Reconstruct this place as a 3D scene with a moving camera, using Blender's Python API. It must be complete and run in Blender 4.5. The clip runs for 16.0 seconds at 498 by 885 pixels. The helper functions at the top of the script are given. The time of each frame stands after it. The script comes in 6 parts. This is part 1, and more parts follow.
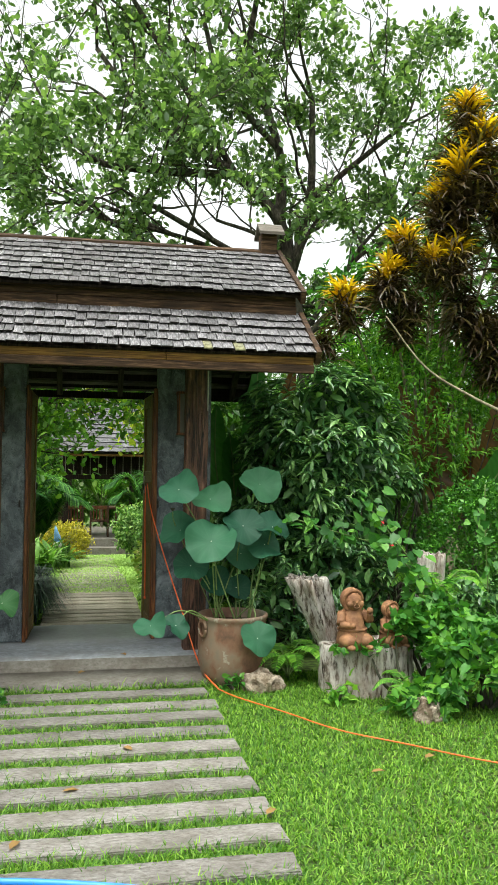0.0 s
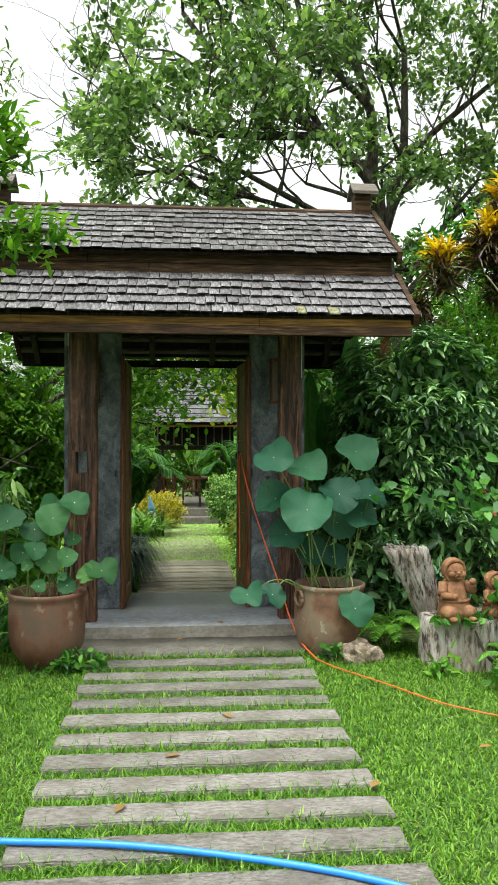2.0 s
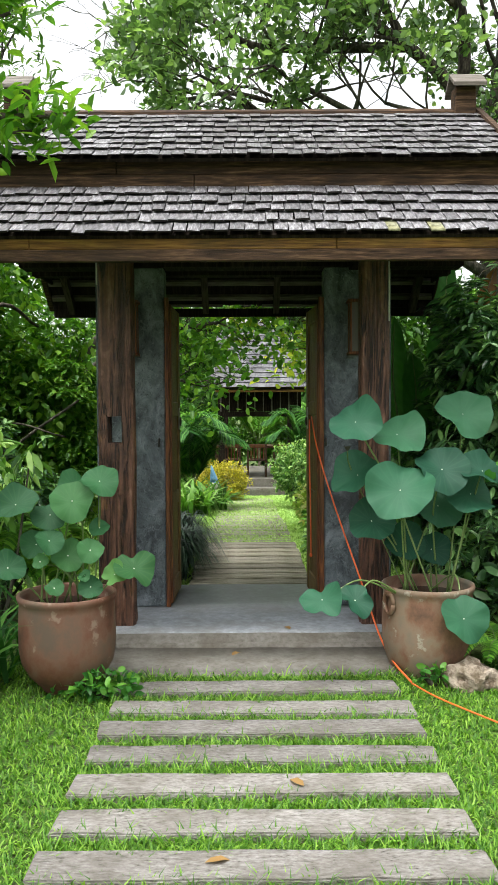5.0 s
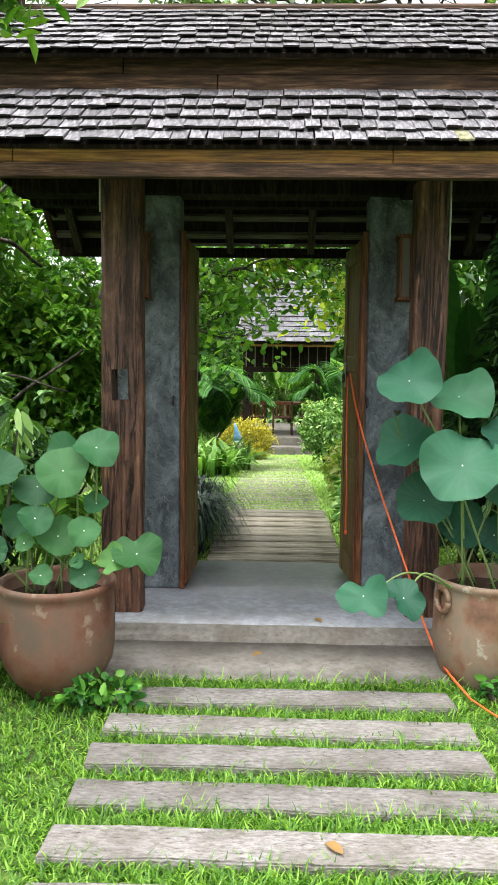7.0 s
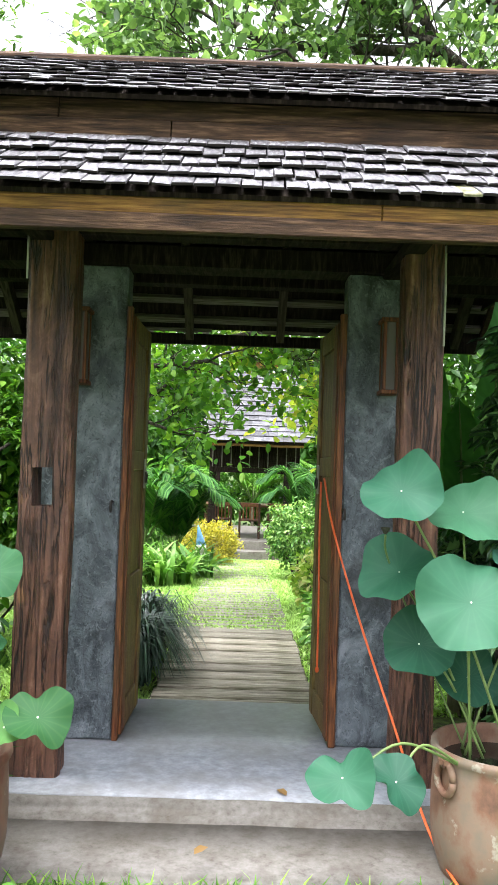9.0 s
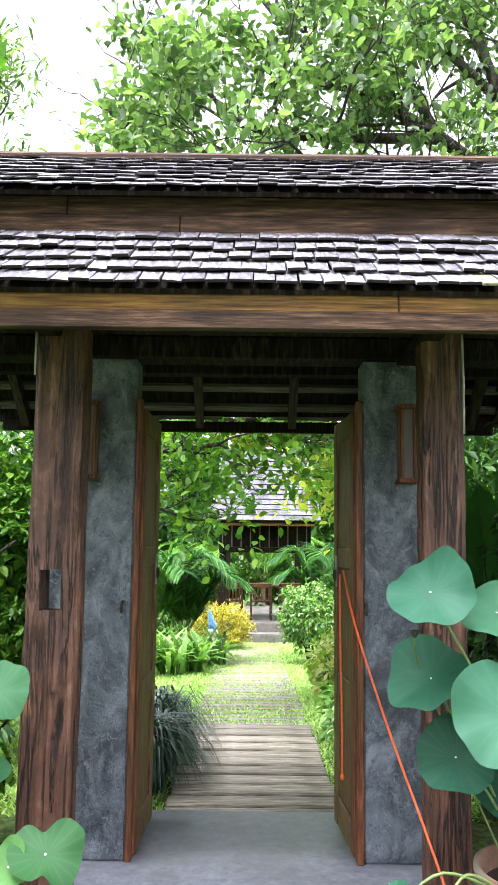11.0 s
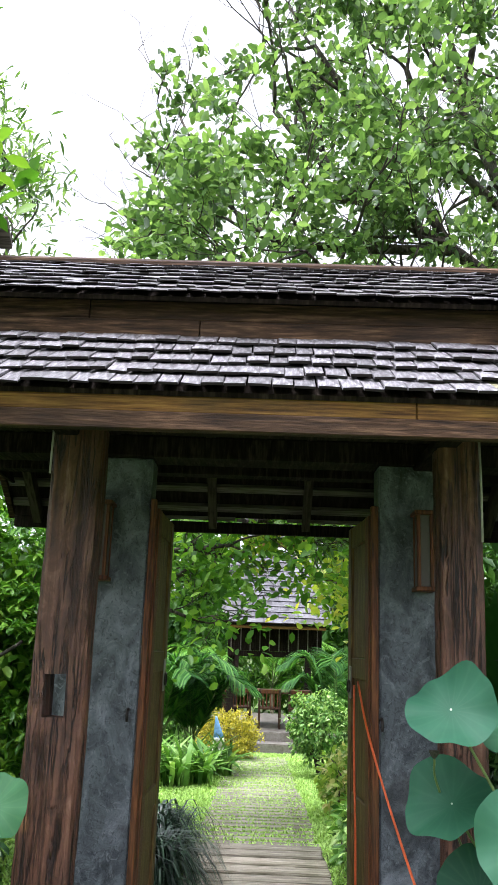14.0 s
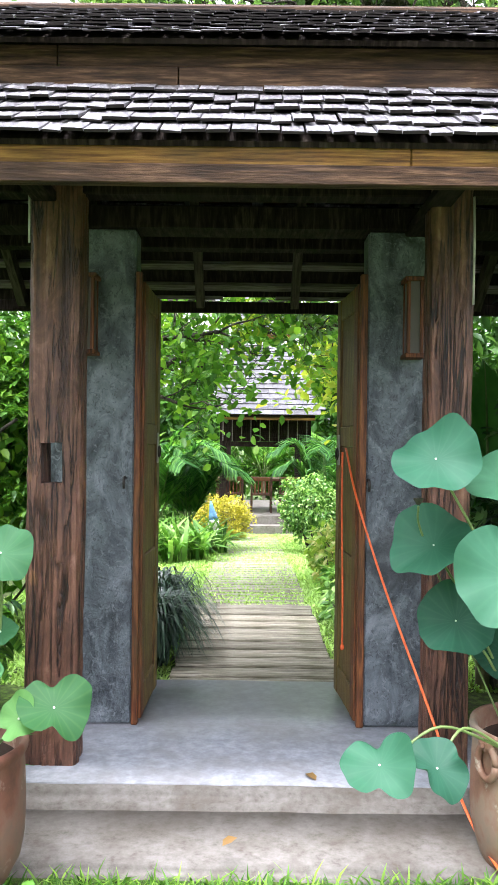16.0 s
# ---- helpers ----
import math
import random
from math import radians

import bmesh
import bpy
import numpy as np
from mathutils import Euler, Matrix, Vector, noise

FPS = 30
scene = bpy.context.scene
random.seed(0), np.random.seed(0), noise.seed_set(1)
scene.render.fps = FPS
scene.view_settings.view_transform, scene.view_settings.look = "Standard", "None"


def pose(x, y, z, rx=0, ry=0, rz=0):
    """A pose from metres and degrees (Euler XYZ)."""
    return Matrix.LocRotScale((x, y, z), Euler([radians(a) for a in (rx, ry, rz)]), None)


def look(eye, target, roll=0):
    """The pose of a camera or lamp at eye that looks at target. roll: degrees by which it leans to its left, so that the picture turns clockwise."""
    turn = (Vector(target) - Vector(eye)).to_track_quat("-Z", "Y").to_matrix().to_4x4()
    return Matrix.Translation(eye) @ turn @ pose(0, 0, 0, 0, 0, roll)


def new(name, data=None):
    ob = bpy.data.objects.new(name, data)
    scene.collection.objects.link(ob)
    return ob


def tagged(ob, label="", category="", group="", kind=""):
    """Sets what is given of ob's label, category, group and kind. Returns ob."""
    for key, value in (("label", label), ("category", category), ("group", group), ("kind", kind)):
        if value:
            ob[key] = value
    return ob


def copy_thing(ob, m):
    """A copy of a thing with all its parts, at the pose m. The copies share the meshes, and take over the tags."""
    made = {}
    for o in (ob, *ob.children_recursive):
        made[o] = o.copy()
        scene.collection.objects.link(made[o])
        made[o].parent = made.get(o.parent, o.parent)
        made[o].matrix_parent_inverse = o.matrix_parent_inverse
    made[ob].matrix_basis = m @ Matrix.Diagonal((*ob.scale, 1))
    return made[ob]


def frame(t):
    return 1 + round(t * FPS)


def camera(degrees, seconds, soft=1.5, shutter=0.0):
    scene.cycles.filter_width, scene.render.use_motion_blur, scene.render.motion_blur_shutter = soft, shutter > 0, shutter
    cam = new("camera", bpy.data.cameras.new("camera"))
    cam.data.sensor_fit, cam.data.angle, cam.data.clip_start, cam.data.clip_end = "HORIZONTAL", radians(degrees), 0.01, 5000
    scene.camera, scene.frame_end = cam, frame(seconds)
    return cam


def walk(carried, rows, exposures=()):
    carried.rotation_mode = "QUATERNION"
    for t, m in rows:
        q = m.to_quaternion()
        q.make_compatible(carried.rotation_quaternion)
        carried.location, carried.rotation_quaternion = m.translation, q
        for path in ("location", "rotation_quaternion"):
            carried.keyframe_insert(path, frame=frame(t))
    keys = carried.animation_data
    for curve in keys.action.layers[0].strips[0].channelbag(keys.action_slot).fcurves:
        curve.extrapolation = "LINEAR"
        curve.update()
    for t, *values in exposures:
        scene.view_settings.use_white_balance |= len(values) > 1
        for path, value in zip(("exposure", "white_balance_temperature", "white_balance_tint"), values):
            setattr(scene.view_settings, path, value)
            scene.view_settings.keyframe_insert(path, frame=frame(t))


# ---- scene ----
cam = camera(34.1, 16.0, 0.8)
METRES, EYE, TILT, LEAN, TURN = 3.48, 1.514, 0.0, 0.0, -11.1
ROWS = [
    (0.0, 0.0, 0.0, 0.0, -0.02, 2.23, -0.58),
    (0.5, -0.0043, 0.0035, -0.0033, 3.22, 1.5, -0.28),
    (1.0, -0.007, 0.0059, -0.0055, 5.33, 0.65, -0.28),
    (1.5, -0.01, 0.01, -0.0054, 6.6, 0.22, -0.73),
    (2.0, -0.0136, 0.0287, -0.0056, 6.25, 0.11, -0.07),
    (2.5, -0.0101, 0.0649, -0.012, 7.87, -1.95, 0.49),
    (3.0, -0.0084, 0.1241, -0.0095, 9.88, -2.34, 1.41),
    (5.5, -0.0803, 0.455, -0.0169, 11.21, -2.14, 0.02),
    (6.0, -0.1093, 0.5037, -0.0133, 11.19, -2.38, -0.44),
    (6.5, -0.1113, 0.5565, -0.0205, 10.06, -3.77, -0.08),
    (7.0, -0.1132, 0.6119, -0.0177, 12.77, -5.3, -0.67),
    (7.5, -0.1266, 0.6628, -0.0263, 16.98, -6.34, -1.72),
    (8.0, -0.145, 0.7252, -0.0214, 14.24, -4.87, -2.97),
    (8.5, -0.1474, 0.7801, -0.0223, 10.09, -2.43, -3.02),
    (9.0, -0.1439, 0.8397, -0.0146, 10.62, 1.77, -1.97),
    (11.5, -0.1641, 0.8724, 0.0154, 11.31, 8.93, -0.58),
    (12.0, -0.1669, 0.8733, 0.0198, 11.8, 11.99, -0.93),
    (12.5, -0.1655, 0.8696, 0.0228, 12.13, 14.08, -1.35),
    (13.0, -0.1637, 0.8657, 0.0248, 12.0, 16.16, -1.92),
    (13.5, -0.1638, 0.8699, 0.0229, 11.79, 16.61, -1.98),
    (14.0, -0.1656, 0.8783, 0.017, 11.84, 14.02, -2.06),
    (14.5, -0.1672, 0.8859, 0.0091, 12.11, 10.17, -2.06),
    (15.0, -0.1654, 0.8914, -0.0039, 12.33, 5.34, -1.43),
    (15.5, -0.1664, 0.894, -0.0147, 11.65, 1.47, -0.9),
    (16.0, -0.1668, 0.8906, -0.0193, 11.24, -0.04, -0.71),
]
EXPOSURES = [(0.0, 0.14, 6700, 3), (1.5, 0.09, 6700, 3), (3.0, 0.04, 6700, 3), (5.5, 0.42, 6500, 10), (7.0, 0.68, 6450, 12), (8.0, 0.88, 6400, 13), (9.0, 1.22, 6200, 15), (11.5, 1.35, 6000, 22), (12.5, 1.08, 6050, 21), (13.0, 1.02, 6050, 21), (14.0, 0.7, 6050, 19), (15.0, 1.2, 6050, 18), (16.0, 1.42, 6050, 19)]
walk(cam, [(t, pose(0, 0, EYE, TILT, LEAN, TURN) @ pose(METRES * x, METRES * y, METRES * z, 90 + pitch, roll, yaw)) for t, x, y, z, yaw, pitch, roll in ROWS], EXPOSURES)

# ---- world and light: bright overcast afternoon ----
world = bpy.data.worlds.new("overcast_sky")
scene.world = world
world.use_nodes = True
wn, wl = world.node_tree.nodes, world.node_tree.links
sky = wn.new("ShaderNodeTexSky")
sky.sky_type, sky.sun_disc = "NISHITA", False
sky.sun_elevation, sky.sun_rotation = radians(74), radians(224)
sky.air_density, sky.dust_density, sky.ozone_density = 1.0, 6.0, 1.0
haze = wn.new("ShaderNodeHueSaturation")
haze.inputs["Saturation"].default_value = 0.12
haze.inputs["Value"].default_value = 2.4
wl.new(sky.outputs[0], haze.inputs["Color"])
wl.new(haze.outputs[0], wn["Background"].inputs[0])
wn["Background"].inputs[1].default_value = 0.15
sun = new("sun", bpy.data.lights.new("sun", "SUN"))
sun.data.energy, sun.data.angle, sun.data.color = 1.5, radians(60), (1.0, 0.98, 0.93)
sun.matrix_world = look((-2.5, -2.6, 13), (0, 0, 0))


# ---- materials ----
def nodes_of(name):
    m = bpy.data.materials.new(name)
    m.use_nodes = True
    nt = m.node_tree
    return m, nt, nt.nodes["Principled BSDF"]


def ramp(nt, fac, stops):
    r = nt.nodes.new("ShaderNodeValToRGB")
    els = r.color_ramp.elements
    while len(els) < len(stops):
        els.new(0.5)
    for e, (p, c) in zip(els, stops):
        e.position, e.color = p, (*c, 1)
    nt.links.new(fac, r.inputs[0])
    return r.outputs[0]


def noise_tex(nt, scale, detail=6, stretch=(1, 1, 1), rough=0.6, space="Object", distortion=0.0):
    tc = nt.nodes.new("ShaderNodeTexCoord")
    mp = nt.nodes.new("ShaderNodeMapping")
    mp.inputs["Scale"].default_value = stretch
    nt.links.new(tc.outputs[space], mp.inputs[0])
    n = nt.nodes.new("ShaderNodeTexNoise")
    n.inputs["Scale"].default_value, n.inputs["Detail"].default_value = scale, detail
    n.inputs["Roughness"].default_value, n.inputs["Distortion"].default_value = rough, distortion
    nt.links.new(mp.outputs[0], n.inputs["Vector"])
    return n.outputs["Fac"]


def mixc(nt, fac, a, b, mode="MIX"):
    m = nt.nodes.new("ShaderNodeMixRGB")
    m.blend_type = mode
    for sock, v in ((m.inputs[0], fac), (m.inputs[1], a), (m.inputs[2], b)):
        if isinstance(v, (int, float)):
            sock.default_value = v
        elif isinstance(v, tuple):
            sock.default_value = (*v, 1)
        else:
            nt.links.new(v, sock)
    return m.outputs[0]


def bump(nt, bsdf, height, strength, dist=0.01):
    b = nt.nodes.new("ShaderNodeBump")
    b.inputs["Strength"].default_value, b.inputs["Distance"].default_value = strength, dist
    nt.links.new(height, b.inputs["Height"])
    nt.links.new(b.outputs[0], bsdf.inputs["Normal"])


def random_of(nt, what):
    if what == "object":
        return nt.nodes.new("ShaderNodeObjectInfo").outputs["Random"]
    return nt.nodes.new("ShaderNodeNewGeometry").outputs["Random Per Island"]


def weathered(name, stops, scale, stretch, stain, stain_scale=1.2, rough=0.8, bump_strength=0.4, vary="", vary_amount=0.35, dist=0.006, spec=0.3):
    """Grain from stretched noise, stains from broad noise, and a tint per piece."""
    m, nt, b = nodes_of(name)
    mr = nt.nodes.new("ShaderNodeMapRange")
    mr.inputs["From Min"].default_value, mr.inputs["From Max"].default_value = 0.3, 0.7
    nt.links.new(noise_tex(nt, scale, 8, stretch, 0.65), mr.inputs["Value"])
    grain = mr.outputs[0]
    col = ramp(nt, grain, stops)
    broad = noise_tex(nt, stain_scale, 5)
    col = mixc(nt, ramp(nt, broad, [(0.42, (0, 0, 0)), (0.66, (1, 1, 1))]), col, mixc(nt, 0.6, col, stain))
    if vary:
        r = random_of(nt, vary)
        lo, hi = 1 - vary_amount, 1 + vary_amount
        col = mixc(nt, 1.0, col, ramp(nt, r, [(0, (lo, lo, lo)), (1, (min(hi, 1.6),) * 3)]), "MULTIPLY")
    nt.links.new(col, b.inputs["Base Color"])
    b.inputs["Roughness"].default_value, b.inputs["Specular IOR Level"].default_value = rough, spec
    bump(nt, b, grain, bump_strength, dist)
    return m


def leafy(name, dark, mid, light, rough=0.42, glow=0.35, spec=0.4, vein=0.0):
    """Leaf colours from leaf to leaf, with light passing through."""
    m, nt, b = nodes_of(name)
    dark, mid, light = (tuple((c[0] * 0.84, c[1] * 1.12, c[2] * 0.72)) if c[1] > c[0] else c for c in (dark, mid, light))
    r = random_of(nt, "island")
    col = ramp(nt, r, [(0.0, dark), (0.55, mid), (1.0, light)])
    n = noise_tex(nt, 14, 3)
    col = mixc(nt, 0.35, col, mixc(nt, 1.0, col, ramp(nt, n, [(0.3, (0.55, 0.6, 0.5)), (0.7, (1.2, 1.15, 1.0))]), "MULTIPLY"))
    nt.links.new(col, b.inputs["Base Color"])
    b.inputs["Roughness"].default_value, b.inputs["Specular IOR Level"].default_value = rough, spec
    t = nt.nodes.new("ShaderNodeBsdfTranslucent")
    nt.links.new(mixc(nt, 1.0, col, (1.25, 1.3, 0.65), "MULTIPLY"), t.inputs[0])
    mx = nt.nodes.new("ShaderNodeMixShader")
    mx.inputs[0].default_value = glow
    nt.links.new(b.outputs[0], mx.inputs[1])
    nt.links.new(t.outputs[0], mx.inputs[2])
    nt.links.new(mx.outputs[0], nt.nodes["Material Output"].inputs[0])
    return m


def plain(name, c, rough=0.5, metal=0.0, noise_scale=25, amount=0.25, spec=0.5):
    m, nt, b = nodes_of(name)
    n = noise_tex(nt, noise_scale, 5)
    lo, hi = tuple(v * (1 - amount) for v in c), tuple(min(1, v * (1 + amount)) for v in c)
    nt.links.new(ramp(nt, n, [(0.3, lo), (0.7, hi)]), b.inputs["Base Color"])
    b.inputs["Roughness"].default_value, b.inputs["Metallic"].default_value = rough, metal
    b.inputs["Specular IOR Level"].default_value = spec
    bump(nt, b, n, 0.15, 0.003)
    return m


M_SHINGLE = weathered("weathered_shingle", [(0.1, (0.026, 0.025, 0.027)), (0.5, (0.115, 0.111, 0.118)), (0.9, (0.37, 0.365, 0.385))], 24, (3, 0.5, 0.5), (0.045, 0.037, 0.04), 2.5, 0.40, 0.6, "object", 0.36, spec=0.7)
M_SHINGLE_J = weathered("weathered_shingle_field", [(0.1, (0.026, 0.025, 0.027)), (0.5, (0.115, 0.111, 0.118)), (0.9, (0.37, 0.365, 0.385))], 24, (3, 0.5, 0.5), (0.045, 0.037, 0.04), 2.5, 0.40, 0.6, "island", 0.36, spec=0.7)
M_BEAM = weathered("dark_beam_wood", [(0.2, (0.016, 0.009, 0.005)), (0.55, (0.058, 0.031, 0.016)), (0.9, (0.15, 0.088, 0.048))], 13, (0.35, 4, 4), (0.028, 0.017, 0.011), 2.5, 0.75, 0.5, spec=0.2)
M_YELLOW = weathered("mossy_yellow_board", [(0.1, (0.035, 0.015, 0.004)), (0.45, (0.14, 0.068, 0.013)), (0.9, (0.26, 0.15, 0.03))], 12, (0.3, 6, 6), (0.035, 0.03, 0.008), 3.5, 0.65, 0.4, spec=0.2)
M_DOOR = weathered("olive_door_wood", [(0.2, (0.05, 0.026, 0.010)), (0.5, (0.13, 0.072, 0.024)), (0.85, (0.24, 0.16, 0.05))], 20, (5, 5, 0.3), (0.12, 0.11, 0.028), 2.2, 0.6, 0.3)
M_JAMB = weathered("red_brown_wood", [(0.2, (0.035, 0.011, 0.005)), (0.5, (0.115, 0.037, 0.013)), (0.85, (0.24, 0.088, 0.028))], 20, (6, 6, 0.3), (0.08, 0.05, 0.02), 2.2, 0.55, 0.3)
# Near-black wood: the deep shade under the roofs is put into its colour.
M_SHADE_WOOD = weathered("shade_dark_wood", [(0.3, (0.007, 0.005, 0.004)), (0.6, (0.018, 0.013, 0.01)), (0.85, (0.036, 0.027, 0.021))], 14, (4, 0.5, 0.5), (0.02, 0.016, 0.012), 2.0, 0.85, 0.3, spec=0.06)
M_BATTEN = weathered("grey_batten_wood", [(0.3, (0.07, 0.06, 0.05)), (0.7, (0.19, 0.17, 0.15))], 18, (0.3, 5, 5), (0.12, 0.10, 0.08), 2.0, 0.8, 0.2)
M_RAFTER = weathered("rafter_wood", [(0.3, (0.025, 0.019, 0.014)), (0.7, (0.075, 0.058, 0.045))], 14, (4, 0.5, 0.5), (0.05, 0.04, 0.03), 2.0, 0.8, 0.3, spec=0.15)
M_PLANK = weathered("silvered_sleeper_wood", [(0.02, (0.035, 0.03, 0.025)), (0.2, (0.17, 0.157, 0.14)), (0.55, (0.262, 0.246, 0.23)), (0.95, (0.37, 0.353, 0.335))], 26, (1.3, 3.2, 3.2), (0.13, 0.115, 0.095), 5.0, 0.85, 0.8, "object", 0.18, 0.012)
M_BOARD = weathered("damp_board_wood", [(0.05, (0.06, 0.05, 0.036)), (0.4, (0.23, 0.205, 0.155)), (0.9, (0.5, 0.465, 0.38))], 15, (0.3, 6, 6), (0.08, 0.085, 0.035), 2.2, 0.8, 0.7, "object", 0.25, 0.01)
M_DRIFT = weathered("grey_driftwood", [(0.16, (0.025, 0.02, 0.016)), (0.30, (0.15, 0.13, 0.11)), (0.45, (0.43, 0.40, 0.37)), (0.85, (0.66, 0.63, 0.59))], 13, (2.2, 2.2, 0.6), (0.24, 0.17, 0.12), 4.0, 0.85, 1.0, dist=0.02)
M_BARK = weathered("tree_bark", [(0.3, (0.02, 0.016, 0.013)), (0.55, (0.06, 0.048, 0.038)), (0.8, (0.13, 0.11, 0.09))], 9, (2, 2, 0.7), (0.07, 0.08, 0.05), 1.5, 0.9, 0.8, dist=0.02)
M_TWIG = weathered("pale_twig_bark", [(0.3, (0.16, 0.13, 0.09)), (0.7, (0.34, 0.29, 0.2))], 12, (2, 2, 0.7), (0.2, 0.2, 0.12), 3, 0.85, 0.4)
M_TERRA = weathered("terracotta_figure", [(0.2, (0.15, 0.065, 0.03)), (0.8, (0.34, 0.175, 0.085))], 12, (1, 1, 1), (0.1, 0.05, 0.03), 9.0, 0.7, 0.2)
M_ROCK = weathered("pale_coral_rock", [(0.3, (0.14, 0.1, 0.07)), (0.7, (0.5, 0.42, 0.34))], 18, (1, 1, 1), (0.2, 0.16, 0.10), 5, 0.9, 1.0, dist=0.02)
M_STEP = weathered("worn_concrete_step", [(0.0, (0.105, 0.095, 0.075)), (0.35, (0.16, 0.149, 0.128)), (0.9, (0.21, 0.199, 0.178))], 30, (1, 1, 1.4), (0.075, 0.06, 0.04), 6.0, 0.62, 0.35)
M_SLAB = weathered("polished_cement_floor", [(0.1, (0.15, 0.163, 0.181)), (0.5, (0.2, 0.217, 0.24)), (0.9, (0.26, 0.281, 0.307))], 22, (1, 1, 1), (0.125, 0.12, 0.112), 3.5, 0.36, 0.15, spec=0.6)
M_GROUND = weathered("lawn_soil", [(0.3, (0.03, 0.05, 0.012)), (0.6, (0.07, 0.14, 0.02)), (0.8, (0.13, 0.2, 0.035))], 20, (1, 1, 1), (0.05, 0.045, 0.02), 0.7, 0.95, 0.6)


def cement_pillar():
    """Dark blue-grey polished cement with paler cloudy strokes and scuffs."""
    m, nt, b = nodes_of("polished_dark_cement")
    n1 = noise_tex(nt, 6.5, 9, (1, 1, 0.6), 0.68, distortion=0.9)
    n2 = noise_tex(nt, 24, 6, (1, 1, 1), 0.7, distortion=1.4)
    col = ramp(nt, n1, [(0.34, (0.022, 0.028, 0.033)), (0.45, (0.07, 0.086, 0.098)), (0.55, (0.13, 0.153, 0.17)), (0.68, (0.24, 0.27, 0.295))])
    col = mixc(nt, ramp(nt, n2, [(0.54, (0, 0, 0)), (0.66, (0.6,) * 3)]), col, (0.25, 0.28, 0.30))
    n4 = noise_tex(nt, 38, 5, (1, 1, 0.75), 0.6, distortion=2.2)
    col = mixc(nt, ramp(nt, n4, [(0.56, (0, 0, 0)), (0.63, (0.7,) * 3)]), col, mixc(nt, 1.0, col, (0.3, 0.32, 0.34), "MULTIPLY"))
    n3 = noise_tex(nt, 2.2, 5)
    col = mixc(nt, ramp(nt, n3, [(0.58, (0, 0, 0)), (0.66, (0.75,) * 3)]), col, (0.016, 0.018, 0.02))
    nt.links.new(col, b.inputs["Base Color"])
    nt.links.new(ramp(nt, n2, [(0.3, (0.34,) * 3), (0.7, (0.6,) * 3)]), b.inputs["Roughness"])
    bump(nt, b, n2, 0.7, 0.015)
    return m


def clay_pot(name, tint):
    """Brown clay with limewash patches and a paler worn belly."""
    m, nt, b = nodes_of(name)
    n1, n2 = noise_tex(nt, 3.2, 7, (1, 1, 0.8), 0.65), noise_tex(nt, 9, 6)
    col = ramp(nt, n1, [(0.36, (0.06, 0.03, 0.018)), (0.47, (0.135, 0.062, 0.036)), (0.55, (0.155, 0.098, 0.066)), (0.66, (0.11, 0.09, 0.066))])
    col = mixc(nt, ramp(nt, n2, [(0.61, (0, 0, 0)), (0.66, (0.55,) * 3)]), col, (0.3, 0.27, 0.215))
    col = mixc(nt, 1.0, col, tint, "MULTIPLY")
    nt.links.new(col, b.inputs["Base Color"])
    b.inputs["Roughness"].default_value = 0.75
    bump(nt, b, n2, 0.3, 0.006)
    return m


def hewn_post():
    """Red-brown hewn timber: long drying cracks, pale worn streaks, bare orange patches."""
    m, nt, b = nodes_of("hewn_post_wood")
    crack = noise_tex(nt, 7, 5, (2.4, 2.4, 0.16), 0.62, distortion=0.9)
    long_grain = noise_tex(nt, 15, 6, (2.2, 2.2, 0.1), 0.6, distortion=0.3)
    fine = mixc(nt, 0.45, long_grain, noise_tex(nt, 9, 8, (1.3, 1.3, 0.8), 0.72, distortion=1.2))
    broad = noise_tex(nt, 3.0, 4, (1, 1, 0.7))
    col = ramp(nt, fine, [(0.3, (0.018, 0.008, 0.005)), (0.43, (0.075, 0.032, 0.019)), (0.55, (0.155, 0.068, 0.04)), (0.7, (0.34, 0.195, 0.13))])
    col = mixc(nt, ramp(nt, broad, [(0.4, (0.6,) * 3), (0.6, (0, 0, 0))]), col, mixc(nt, 1.0, col, (0.5, 0.45, 0.42), "MULTIPLY"))
    col = mixc(nt, ramp(nt, noise_tex(nt, 4.2, 3, (1.6, 1.6, 0.5)), [(0.66, (0, 0, 0)), (0.70, (0.8,) * 3)]), col, (0.22, 0.105, 0.04))
    line = ramp(nt, crack, [(0.45, (0, 0, 0)), (0.482, (0.95,) * 3), (0.498, (0.95,) * 3), (0.525, (0, 0, 0))])
    line = mixc(nt, 1.0, line, ramp(nt, noise_tex(nt, 7, 4, (1, 1, 0.6)), [(0.38, (0.3,) * 3), (0.55, (1, 1, 1))]), "MULTIPLY")
    col = mixc(nt, line, col, (0.008, 0.005, 0.004))
    nt.links.new(col, b.inputs["Base Color"])
    b.inputs["Roughness"].default_value = 0.55
    h = mixc(nt, 0.5, mixc(nt, 1.0, (1.0, 1.0, 1.0), line, "SUBTRACT"), fine)
    bump(nt, b, h, 1.0, 0.03)
    return m


M_CEMENT, M_POT, M_POST = cement_pillar(), clay_pot("limewashed_clay", (0.95, 0.8, 0.75)), hewn_post()
M_POT_TAN = clay_pot("tan_clay", (1.35, 1.5, 1.5))
L_TREE = leafy("almond_leaf", (0.05, 0.085, 0.04), (0.15, 0.215, 0.11), (0.38, 0.44, 0.25), 0.34, 0.42, 0.8)
L_TREE2 = leafy("light_canopy_leaf", (0.05, 0.12, 0.02), (0.12, 0.24, 0.035), (0.26, 0.36, 0.06), 0.45, 0.45)
L_BUSH = leafy("glossy_bush_leaf", (0.02, 0.052, 0.03), (0.08, 0.165, 0.08), (0.32, 0.44, 0.22), 0.33, 0.2, 0.55)
